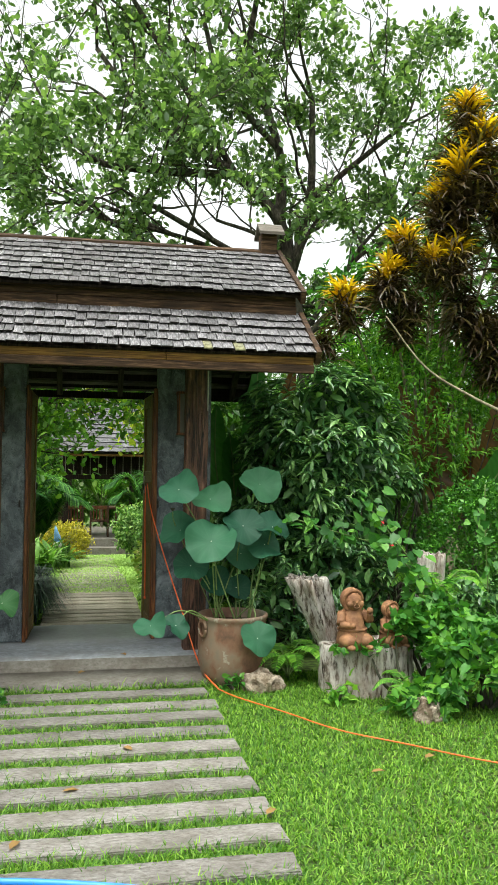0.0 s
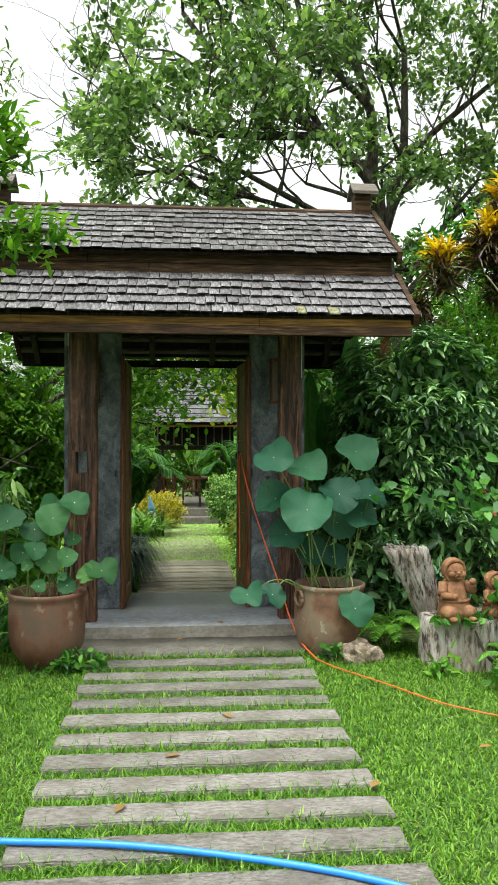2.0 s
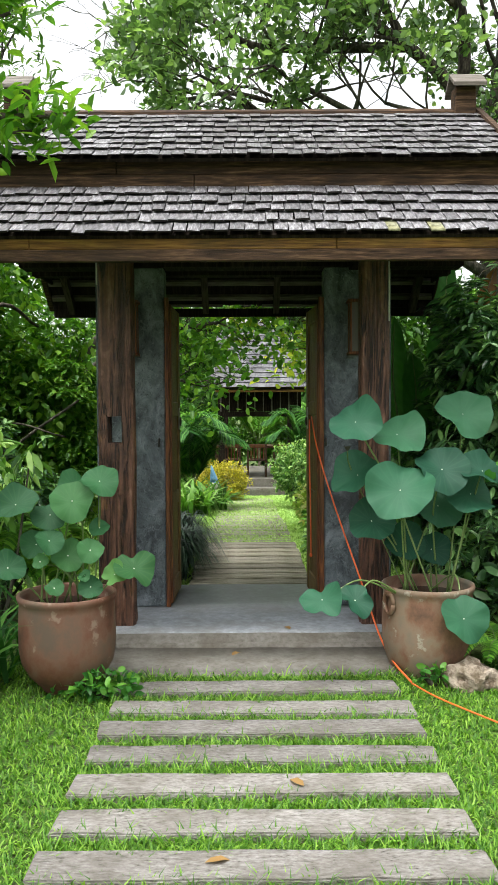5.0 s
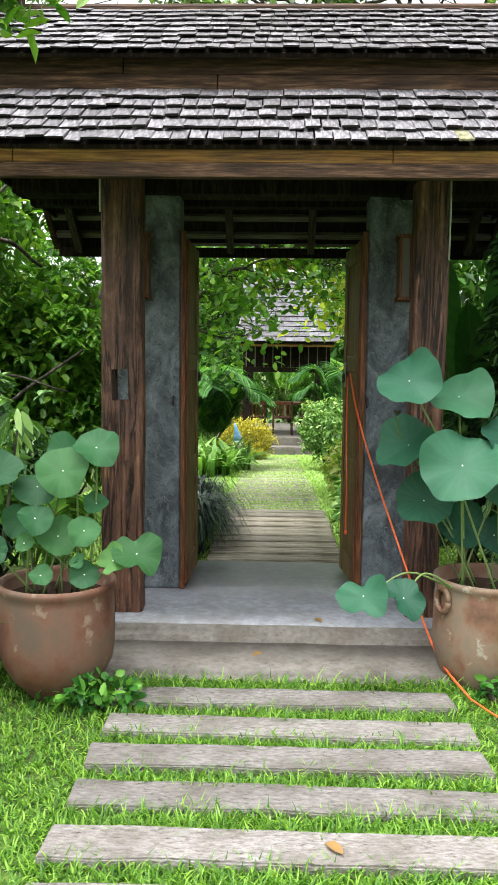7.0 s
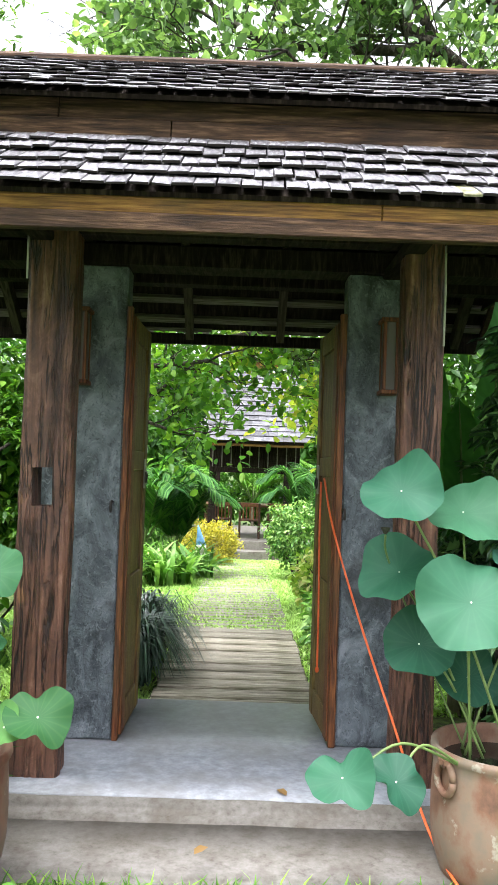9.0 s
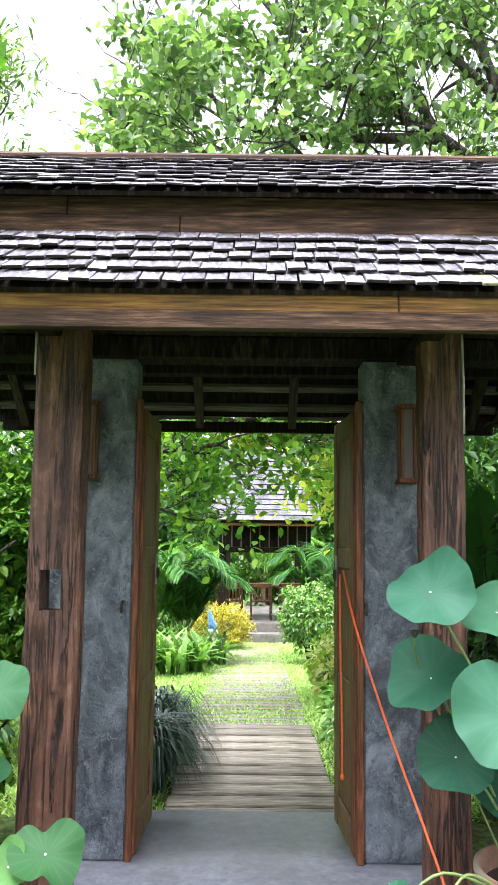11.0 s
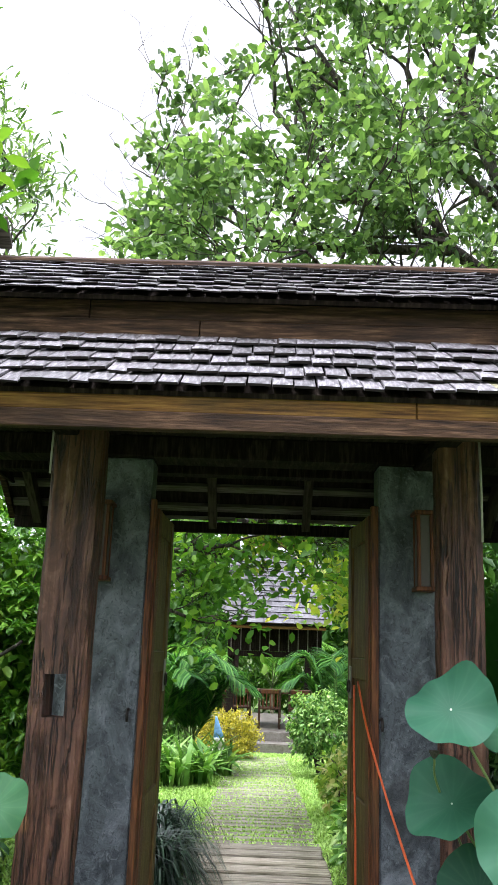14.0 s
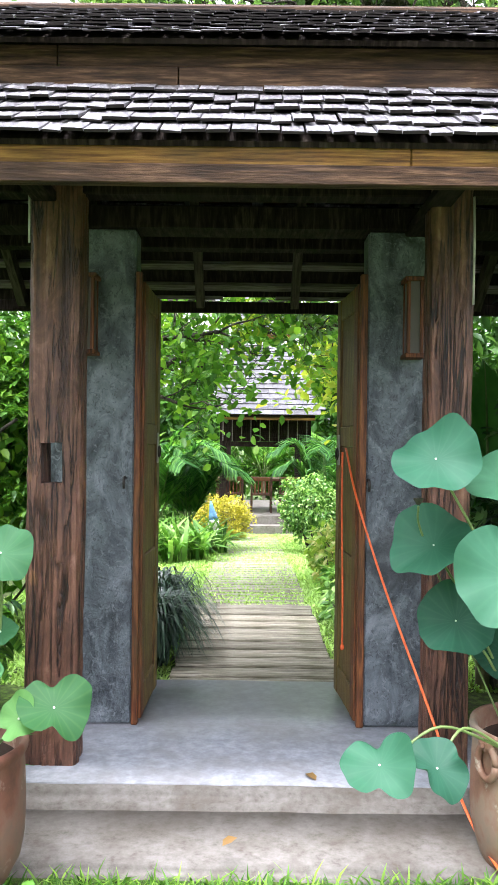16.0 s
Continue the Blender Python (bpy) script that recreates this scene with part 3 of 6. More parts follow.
def tuft(name, at, n, length, width, mat, label, seed=1, flat=0.5, category="clump", group=""):
    """Strap leaves arching out of one crown."""
    rg = np.random.default_rng(seed)
    thing = empty(name, at, label, category, group)
    a = rg.random(n) * 2 * math.pi
    el = rg.uniform(flat * 0.5, 1.35, n)
    D = np.stack([np.cos(a) * np.cos(el), np.sin(a) * np.cos(el), np.sin(el)], 1)
    P = np.asarray(at) + rg.normal(0, length * 0.10, (n, 3)) * np.array((1, 1, 0.0)) + np.array((0, 0, 0.0))
    leaves("leaf_clump", P, D, length * rg.uniform(0.6, 1.1, n), width * rg.uniform(0.7, 1.1, n), mat, thing, STRAP, seed, spread=0.1)
    return thing


def branching(rg, start, way, length, radius, depth, V, F, tips, wander=0.35, fork=3, rise=0.12, shrink=0.72, tip_from=1):
    """Limbs that taper, bend and fork; gathers twig ends."""
    p, d = Vector(start), Vector(way).normalized()
    pts, rad = [p.copy()], [radius]
    steps = 5
    for i in range(steps):
        d = (d + Vector(rg.normal(0, wander * 0.4, 3)) + Vector((0, 0, rise * 0.3))).normalized()
        p = p + d * length / steps
        pts.append(p.copy())
        rad.append(radius * (1 - 0.38 * (i + 1) / steps))
    v, f = tube_data(pts, rad, 8 if radius > 0.04 else 5 if radius > 0.012 else 4, len(V))
    V += v
    F += f
    if depth <= tip_from:
        for q in pts[2:]:
            tips.append((tuple(q), tuple(d)))
    if depth == 0:
        return
    for k in range(fork):
        a = pts[-1] if k < 2 else pts[int(rg.integers(2, steps))]
        nd = (d + Vector(rg.normal(0, 0.62, 3)) + Vector((0, 0, rise))).normalized()
        branching(rg, a, nd, length * shrink * rg.uniform(0.75, 1.15), rad[-1] * (0.84 if k < 2 else 0.62), depth - 1, V, F, tips, wander, fork, rise, shrink, tip_from)


def ground_z(y):
    """The lawn lies level to the gate and falls gently beyond it."""
    return 0.0 if y < 10 else -0.57 * min(1.0, (y - 10) / 11.1)


# ---- ground ----
def make_ground():
    ys = [-400, -60, -10, 0, 2, 4, 6, 8, 10, 12, 14, 16, 18, 21.1, 26, 40, 80, 1500]
    xs = [-1500, -80, -20, -8, -4, -2, 0, 2, 4, 8, 20, 80, 1500]
    verts = [(x, y, ground_z(y) - 0.004) for y in ys for x in xs]
    w = len(xs)
    faces = [(j * w + i, j * w + i + 1, (j + 1) * w + i + 1, (j + 1) * w + i) for j in range(len(ys) - 1) for i in range(w - 1)]
    return tagged(raw("ground", verts, faces, M_GROUND), "green lawn soil under grass", "ground", kind="structure")


ground = make_ground()

# ---- gate: steps and floor ----
gate = empty("gateway", (0, 6.9, 0), "old timber garden gateway with a two-tier shingled roof", "gateway", kind="structure")


def slab(name, x0, y0, x1, y1, z1, mat, label, lip=0.03):
    bm = box_bm(x0, y0, -0.1, x1, y1, z1, bevel=0.0)
    bmesh.ops.subdivide_edges(bm, edges=[e for e in bm.edges if abs(e.verts[0].co.x - e.verts[1].co.x) > 0.5], cuts=24, use_grid_fill=True)
    es = [e for e in bm.edges if len(e.link_faces) == 2 and e.calc_face_angle(0) > 0.7 and all(v.co.z > z1 - 0.01 for v in e.verts)]
    bmesh.ops.bevel(bm, geom=es, offset=lip, segments=3, affect="EDGES")
    for v in bm.verts:
        v.co.y += 0.012 * noise.noise(Vector((v.co.x * 3, z1 * 9, 0.3))) if v.co.y < (y0 + y1) / 2 else 0
        v.co.z += 0.004 * noise.noise(v.co * 4)
    return tagged(part(name, bm, mat, None, label, True), label, "step", kind="structure")


slab("step_lower", -1.05, 5.83, 1.0, 6.28, 0.035, M_STEP, "low worn grey concrete step")
slab("step_upper", -1.05, 6.25, 1.0, 6.45, 0.106, M_STEP, "weathered concrete platform edge with a rounded lip", 0.045)
slab("floor", -1.049, 6.31, 1.06, 7.70, 0.112, M_SLAB, "smooth grey polished cement threshold floor", 0.008)


# ---- gate: posts ----
def old_post(x0, x1, y0, y1, z0, z1, seed, mortise, label):
    """A hewn post with wandering edges, drying cracks and a split foot."""
    segs, rings = 60, 90
    cx, cy, hx, hy = (x0 + x1) / 2, (y0 + y1) / 2, (x1 - x0) / 2, (y1 - y0) / 2
    verts, faces = [], []
    for j in range(rings + 1):
        z = z0 + (z1 - z0) * j / rings
        for k in range(segs):
            a = 2 * math.pi * (k + 0.5) / segs
            c, s = math.cos(a), math.sin(a)
            q = 1 / (abs(c) ** 7 + abs(s) ** 7) ** (1 / 7)
            r = q * (1 + 0.06 * noise.noise(Vector((c * 2.5, s * 2.5, z * 1.3 + seed))) - 0.12 * max(0, noise.noise(Vector((c * 7, s * 7, z * 0.9 + seed * 3))) - 0.15))
            r += 0.02 * noise.noise(Vector((c * 5, s * 5, z * 9 + seed)))
            f = abs(noise.noise(Vector((c * 6, s * 6, z * 0.8 + seed * 7))) + 0.25 * noise.noise(Vector((c * 14, s * 14, z * 6))))
            r -= 0.06 * max(0, 1 - f / 0.12) + 0.05 * max(0, noise.noise(Vector((c * 3, s * 3, z * 16 + seed))))
            verts.append((cx + hx * r * c, cy + hy * r * s, z))
    for j in range(rings):
        for k in range(segs):
            a, b = j * segs + k, j * segs + (k + 1) % segs
            faces.append((a, b, b + segs, a + segs))
    faces.append(tuple(rings * segs + k for k in range(segs)))
    faces.append(tuple(reversed(range(segs))))
    me = bpy.data.meshes.new("post")
    me.from_pydata(verts, [], faces)
    ob = new("post", me)
    me.materials.append(M_POST)
    attach(ob, gate)
    tagged(ob, label)
    if mortise:
        mx0, mx1, mz0, mz1 = mortise
        bm = box_bm(mx0, y0 - 0.1, mz0, mx1, y1 + 0.1, mz1, bevel=0.0, rough=0.012, cuts=6)
        slot = bpy.data.meshes.new("slot")
        bm.to_mesh(slot)
        bm.free()
        cutter = new("slot", slot)
        mod = ob.modifiers.new("slot", "BOOLEAN")
        mod.object, mod.operation, mod.solver = cutter, "DIFFERENCE", "EXACT"
        dg = bpy.context.evaluated_depsgraph_get()
        ob.data = bpy.data.meshes.new_from_object(ob.evaluated_get(dg))
        ob.modifiers.clear()
        bpy.data.objects.remove(cutter)
        ob.data.name = "post"
    return ob


old_post(-0.892, -0.672, 6.47, 6.63, 0.105, 2.50, 1.0, (-0.832, -0.742, 1.265, 1.435), "reddish-brown hewn post with an old mortise hole")
old_post(0.756, 0.936, 6.48, 6.64, 0.105, 2.50, 5.0, None, "")

# ---- gate: cement pillars ----
for x0, x1 in ((-0.99, -0.522), (0.569, 1.03)):
    bm = box_bm(x0, 6.97, 0.115, x1, 7.13, 2.44, bevel=0.008, segs=2)
    part("pillar", bm, M_CEMENT, gate, "dark blue-grey polished cement pillar")

# This beam's darkness is roof shade carried by its colour.
box("lintel_beam", -1.5, 6.93, 2.442, 1.52, 7.12, 2.545, M_SHADE_WOOD, gate, "beam over the cement pillars, shade put into its colour", bevel=0.006)

# hooks on the pillars
for x, s in ((-0.56, 1), (0.578, -1)):
    tube("hook", spline([(x, 6.97, 1.27), (x, 6.93, 1.275), (x, 6.91, 1.25), (x, 6.92, 1.225)], 4), 0.007, M_IRON, gate, 6)

# ---- gate: door frame and two open leaves ----
for x0, x1, s in ((-0.521, -0.492, 1), (0.534, 0.568, -1)):
    box("jamb", x0, 6.955, 0.113, x1, 6.998, 2.24, M_JAMB, gate, "red-brown wooden door jamb")


def door_leaf(hx, side, yaw):
    """A frame-and-panel leaf, turned back from its hinge at hx."""
    thing = empty("door_leaf", (hx, 7.0, 0.13), "olive-brown wooden door leaf standing open", "door", "gate door leaves")
    w, h, t = 0.525, 2.07, 0.042
    turn = Matrix.Translation((hx, 7.0, 0.13)) @ Matrix.Rotation(radians(yaw), 4, "Z")

    def piece(name, y0, y1, z0, z1, t0, t1, mat, label=""):
        bm = box_bm(t0, y0, z0, t1, y1, z1, bevel=0.004)
        for v in bm.verts:
            v.co = turn @ v.co
        return part(name, bm, mat, thing, label)
    s = side
    a, b = (0.0, t) if s > 0 else (-t, 0.0)
    for y0, y1 in ((0, 0.085), (w - 0.085, w)):
        piece("stile", y0, y1, 0, h, a, b, M_JAMB if y0 == 0 else M_DOOR)
    for z0, z1 in ((0, 0.14), (0.66, 0.76), (1.30, 1.40), (h - 0.11, h)):
        piece("rail", 0.087, w - 0.087, z0, z1, a + 0.003, b - 0.003, M_DOOR)
    for z0, z1 in ((0.142, 0.658), (0.762, 1.298), (1.402, h - 0.112)):
        piece("panel", 0.087, w - 0.087, z0, z1, a + 0.013, b - 0.013, M_DOOR)
    p = piece("lock_plate", w - 0.11, w - 0.06, 1.2, 1.36, (b if s > 0 else a - 0.006), (b + 0.006 if s > 0 else a), M_STEEL, "dull steel lock plate")
    ring = tube("latch", [turn @ Vector(((b if s > 0 else a) + 0.012 * s, w - 0.085 + 0.03 * math.cos(q), 1.26 + 0.03 * math.sin(q))) for q in [2 * math.pi * k / 12 for k in range(13)]], 0.005, M_IRON, thing, 6)
    return thing


door_leaf(-0.521, 1, -1.6)
door_leaf(0.567, -1, 4.2)

# hanging orange cord on the open leaf and down over the step to the lawn
rope = empty("orange_rope", (0.49, 7.0, 1.4), "thin orange rope hanging from the door lock to the lawn", "rope")
tube("strand", spline([(0.503, 7.22, 1.42), (0.522, 6.93, 1.19), (0.62, 6.72, 0.82), (0.735, 6.36, 0.42), (0.80, 6.08, 0.17), (0.845, 5.86, 0.07), (0.90, 5.62, 0.03)], 8), 0.0055, M_ROPE, rope, 6)
tube("tail", spline([(0.495, 7.30, 1.40), (0.492, 7.27, 1.1), (0.497, 7.24, 0.7), (0.498, 7.24, 0.42)], 8), 0.0055, M_ROPE, rope, 6)
bm = bmesh.new()
bmesh.ops.create_icosphere(bm, subdivisions=2, radius=0.011, matrix=Matrix.Translation((0.498, 7.24, 0.42)) @ Matrix.Diagonal((1, 1, 1.5, 1)))
part("knot", bm, M_ROPE, rope, "", True)
cable = tagged(tube("orange_cable", spline([(0.90, 5.62, 0.025), (1.0, 5.36, 0.03), (1.22, 4.98, 0.035), (1.45, 4.58, 0.035), (1.75, 4.30, 0.03), (2.1, 3.95, 0.03), (2.6, 3.62, 0.03), (3.6, 3.2, 0.03)], 8), 0.0048, M_CABLE, None, 6), "orange cable lying across the lawn", "cable")
hose = tagged(tube("blue_hose", spline([(-3.2, 3.58, 0.045), (-1.6, 3.27, 0.046), (-0.73, 3.14, 0.047), (-0.25, 3.07, 0.048), (0.2, 2.94, 0.048), (0.6, 2.77, 0.048), (1.0, 2.5, 0.047), (1.6, 2.1, 0.045), (3, 1.5, 0.04)], 10), 0.0125, M_HOSE, None, 12), "bright blue garden hose lying across the sleepers", "hose")

# ---- gate: roof ----
RX0, RX1 = -1.60, 1.61
roof = empty("roof", (0, 7.0, 2.5), "dark weathered two-tier timber shingle roof", "roof", kind="structure")


def rnd(seed):
    return np.random.default_rng(seed)


def slope_pt(x, y, z, d, h, ang):
    """A place d up the slope and h out of it."""
    return (x, y + d * math.cos(ang) - h * math.sin(ang), z + d * math.sin(ang) + h * math.cos(ang))


def shingle_mesh(w, ln, th, seed):
    rg = rnd(seed)
    j = rg.uniform(-0.009, 0.009, 4)
    lo, hi = th * 0.62, th * 1.1
    v = [(-w / 2 + 0.002, j[0] * 0.6, lo + j[2] * 0.2), (w / 2 - 0.002, j[1] * 0.6, lo + j[3] * 0.2), (w / 2 - 0.001, ln, -0.012), (-w / 2 + 0.001, ln, -0.012),
         (-w / 2 + 0.003, j[0] * 0.6 + 0.002, hi + j[2] * 0.3), (w / 2 - 0.003, j[1] * 0.6 + 0.002, hi + j[3] * 0.3), (w / 2 - 0.001, ln, -0.006), (-w / 2 + 0.001, ln, -0.006)]
    f = [(3, 2, 1, 0), (4, 5, 6, 7), (0, 1, 5, 4), (1, 2, 6, 5), (2, 3, 7, 6), (3, 0, 4, 7)]
    return v, f


# End grain, with the shade of the course gaps added to its near-black colour.
M_BUTT = plain("shaded_end_grain", (0.014, 0.011, 0.010), 0.7, 0, 30, 0.4, 0.2)
SHINGLE_DATA = []
for i in range(12):
    v, f = shingle_mesh(0.074 + 0.004 * (i % 3 - 1), 0.19, 0.013 + 0.0007 * i, 40 + i)
    me = bpy.data.meshes.new("shingle")
    me.from_pydata(v, [], f)
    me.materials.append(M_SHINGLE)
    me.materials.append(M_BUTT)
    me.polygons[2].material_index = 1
    SHINGLE_DATA.append(me)


M_MOSS = weathered("mossy_shingle", [(0.2, (0.06, 0.06, 0.025)), (0.8, (0.24, 0.235, 0.12))], 30, (1, 1, 1), (0.3, 0.3, 0.25), 8, 0.8, 0.4)
MOSSY = SHINGLE_DATA[3].copy()
MOSSY.materials[0] = M_MOSS
MOSSY.materials[1] = M_MOSS


def shingle_field(y, z, ang, courses, expo, single, seed, x0=RX0, x1=RX1, sign=1):
    rg = rnd(seed)
    V, F = [], []
    for c in range(courses):
        x = x0 + rg.uniform(-0.03, 0.0)
        while x < x1 - 0.01:
            w = rg.uniform(0.062, 0.088)
            d = c * expo + rg.normal(0, 0.006)
            h = 0.012 + rg.uniform(0, 0.006)
            tilt = rg.normal(0, 0.009)
            xc = min(x + w / 2, x1)
            if single:
                pick = int(rg.integers(12))
                ob = new("shingle", MOSSY if c == 0 and rg.random() < 0.08 else SHINGLE_DATA[pick])
                px, py, pz = slope_pt(xc, y, z, d, h, ang)
                m = Matrix.Translation((px, py, pz)) @ Matrix.Rotation(ang, 4, "X") @ Matrix.Rotation(tilt, 4, "Z") @ Matrix.Diagonal((w / 0.074, 1, 1, 1))
                ob.matrix_basis = m
                attach(ob, single)
            else:
                v, f = shingle_mesh(w, min(0.2, 1.07 - d), rg.uniform(0.009, 0.014), int(rg.integers(1e6)))
                b = len(V)
                for q in v:
                    X, Y, Z = q[0] + q[1] * -tilt, q[1], q[2]
                    p = slope_pt(xc + X, y, z, d + Y, h + Z, ang)
                    V.append((p[0], 14.0 - p[1], p[2]) if sign < 0 else p)
                F += [tuple(b + k for k in (reversed(q) if sign < 0 else q)) for q in f]
            x += w
    return V, F


LOW_A, UP_A = math.radians(36.3), math.radians(32.3)
lower_tier = empty("lower_tier", (0, 5.9, 2.5))
attach(lower_tier, roof)
shingle_field(5.655, 2.372, LOW_A, 5, 0.128, lower_tier, 3)
V, F = shingle_field(6.09, 2.905, UP_A, 8, 0.13, None, 4)
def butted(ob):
    """End grain, its colour darkened with gap shade, on the lower edge of each shingle of a field."""
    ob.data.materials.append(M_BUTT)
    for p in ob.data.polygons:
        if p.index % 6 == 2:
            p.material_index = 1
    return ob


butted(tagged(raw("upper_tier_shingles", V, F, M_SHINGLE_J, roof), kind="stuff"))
for (y, z, a, n, e, s) in ((5.655, 2.372, LOW_A, 5, 0.128, 7), (6.09, 2.905, UP_A, 8, 0.13, 8)):
    V, F = shingle_field(y, z, a, n, e, None, s, sign=-1)
    tagged(raw("rear_shingles", V, F, M_SHINGLE_J, roof), kind="stuff")


def sloped_board(name, x0, x1, y, z, d0, d1, h0, h1, ang, mat, mirror=False, label="", parent=None):
    c = [slope_pt(x, y, z, d, h, ang) for x in (x0, x1) for d in (d0, d1) for h in (h0, h1)]
    if mirror:
        c = [(p[0], 14.0 - p[1], p[2]) for p in c]
    bm = bmesh.new()
    vs = [bm.verts.new(p) for p in c]
    for q in ((0, 1, 3, 2), (4, 6, 7, 5), (0, 4, 5, 1), (2, 3, 7, 6), (0, 2, 6, 4), (1, 5, 7, 3)):
        bm.faces.new([vs[k] for k in q])
    bmesh.ops.recalc_face_normals(bm, faces=bm.faces)
    return part(name, bm, mat, parent or roof, label)


# Decking colour already includes the shade of the roof space.
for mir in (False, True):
    sloped_board("decking", RX0 + 0.01, RX1 - 0.01, 5.655, 2.372, 0.02, 0.70, -0.022, -0.004, LOW_A, M_SHADE_WOOD, mir)
    sloped_board("decking", RX0 + 0.01, RX1 - 0.01, 6.09, 2.905, 0.02, 1.05, -0.022, -0.004, UP_A, M_SHADE_WOOD, mir)
    for k in range(5):
        sloped_board("batten", RX0 + 0.02, RX1 - 0.02, 5.655, 2.372, 0.10 + k * 0.17, 0.145 + k * 0.17, -0.052, -0.0225, LOW_A, M_BATTEN, mir)
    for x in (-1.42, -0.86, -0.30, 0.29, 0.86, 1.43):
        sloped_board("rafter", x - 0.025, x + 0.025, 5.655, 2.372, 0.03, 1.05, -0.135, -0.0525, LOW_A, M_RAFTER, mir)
    # boards closing the step between the tiers
    y0, y1 = (6.185, 6.21) if not mir else (7.79, 7.815)
    if not mir:
        box("fascia_board", RX0 + 0.03, 6.190, 2.845, -0.717, 6.215, 2.925, M_BEAM, roof, cuts=8, bevel=0.003)
        box("fascia_board", -0.713, 6.190, 2.845, RX1 - 0.03, 6.215, 2.925, M_BEAM, roof, bevel=0.003)
        box("fascia_board", RX0 + 0.03, 6.175, 2.755, -0.262, 6.2, 2.84, M_BEAM, roof, bevel=0.003)
        box("fascia_board", -0.258, 6.175, 2.755, RX1 - 0.03, 6.2, 2.84, M_BEAM, roof, bevel=0.003)
    else:
        box("fascia_board", RX0 + 0.03, y0, 2.755, RX1 - 0.03, y1, 2.925, M_BEAM, roof, bevel=0.003)
# eave boards, front: a mossy yellow board over a darker one
for x0, x1 in ((RX0 + 0.02, -1.10), (-1.097, 0.515), (0.518, RX1 - 0.02)):
    box("eave_board", x0, 5.69, 2.312, x1, 5.722, 2.378, M_YELLOW, roof, "mossy yellow-brown eave board", bevel=0.003)
box("eave_board", RX0 + 0.02, 5.672, 2.248, RX1 - 0.02, 5.715, 2.309, M_BEAM, roof, bevel=0.003)
box("eave_board", RX0 + 0.02, 8.275, 2.262, RX1 - 0.02, 8.32, 2.33, M_SHADE_WOOD, roof, bevel=0.003)
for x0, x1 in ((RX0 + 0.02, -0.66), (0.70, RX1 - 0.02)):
    box("eave_board", x0, 8.276, 2.332, x1, 8.31, 2.40, M_SHADE_WOOD, roof, bevel=0.003)
box("eave_lath", -0.655, 8.27, 2.345, -0.16, 8.30, 2.365, M_BATTEN, roof, bevel=0.002)
box("eave_lath", 0.17, 8.27, 2.345, 0.695, 8.30, 2.365, M_BATTEN, roof, bevel=0.002)
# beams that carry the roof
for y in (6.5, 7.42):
    box("beam", RX0 + 0.06, y, 2.465, RX1 - 0.06, y + 0.11, 2.60, M_SHADE_WOOD, roof, bevel=0.006)
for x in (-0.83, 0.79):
    box("tie_beam", x - 0.05, 5.78, 2.42, x + 0.05, 8.22, 2.463, M_SHADE_WOOD, roof, bevel=0.006)
box("ridge_board", RX0 + 0.02, 6.955, 3.44, RX1 - 0.02, 7.045, 3.505, M_BEAM, roof, bevel=0.02)

# gable ends: barge boards, infill and the little capped finials
for gx, s in ((RX0, -1), (RX1, 1)):
    a, b = sorted((gx - 0.012 * s, gx + 0.025 * s))
    for mir in (False, True):
        sloped_board("barge_board", a, b, 5.655, 2.372, -0.01, 0.66, -0.06, 0.04, LOW_A, M_BEAM, mir)
        sloped_board("barge_board", a, b, 6.09, 2.905, -0.01, 1.07, -0.06, 0.04, UP_A, M_BEAM, mir)
    bm = bmesh.new()
    vs = []
    gi = gx - 0.05 * s
    prof = [(5.95, 2.50), (6.2, 2.68), (6.2, 2.9), (6.98, 3.42), (7.02, 3.42), (7.8, 2.9), (7.8, 2.68), (8.05, 2.50)]
    for t in (0, 0.02):
        vs.append([bm.verts.new((gi - t * s, y, z)) for y, z in prof])
    bm.faces.new(vs[0]); bm.faces.new(list(reversed(vs[1])))
    for k in range(8):
        bm.faces.new([vs[0][k], vs[0][(k + 1) % 8], vs[1][(k + 1) % 8], vs[1][k]])
    bmesh.ops.recalc_face_normals(bm, faces=bm.faces)
    part("gable_board", bm, M_SHADE_WOOD, roof)
    x0, x1 = sorted((gx - 0.16 * s, gx - 0.015 * s))
    fin = box("finial", x0, 6.93, 3.42, x1, 7.05, 3.64, M_BEAM, roof, "small capped wooden finial", bevel=0.008)
    bm = bmesh.new()
    c = [(x0 - 0.025, 6.86, 3.615), (x1 + 0.05, 6.86, 3.615), (x1 + 0.05, 6.99, 3.715), (x0 - 0.025, 6.99, 3.715), (x1 + 0.05, 7.12, 3.615), (x0 - 0.025, 7.12, 3.615)]
    vs = [bm.verts.new(p) for p in c] + [bm.verts.new((p[0], p[1], p[2] + 0.025)) for p in c]
    for q in ((0, 1, 2, 3), (3, 2, 4, 5), (6, 9, 8, 7), (9, 11, 10, 8), (0, 6, 7, 1), (5, 4, 10, 11), (1, 7, 8, 2), (2, 8, 10, 4), (0, 3, 9, 6), (3, 5, 11, 9)):
        bm.faces.new([vs[k] for k in q])
    bmesh.ops.recalc_face_normals(bm, faces=bm.faces)
    part("finial_cap", bm, M_BATTEN, fin)


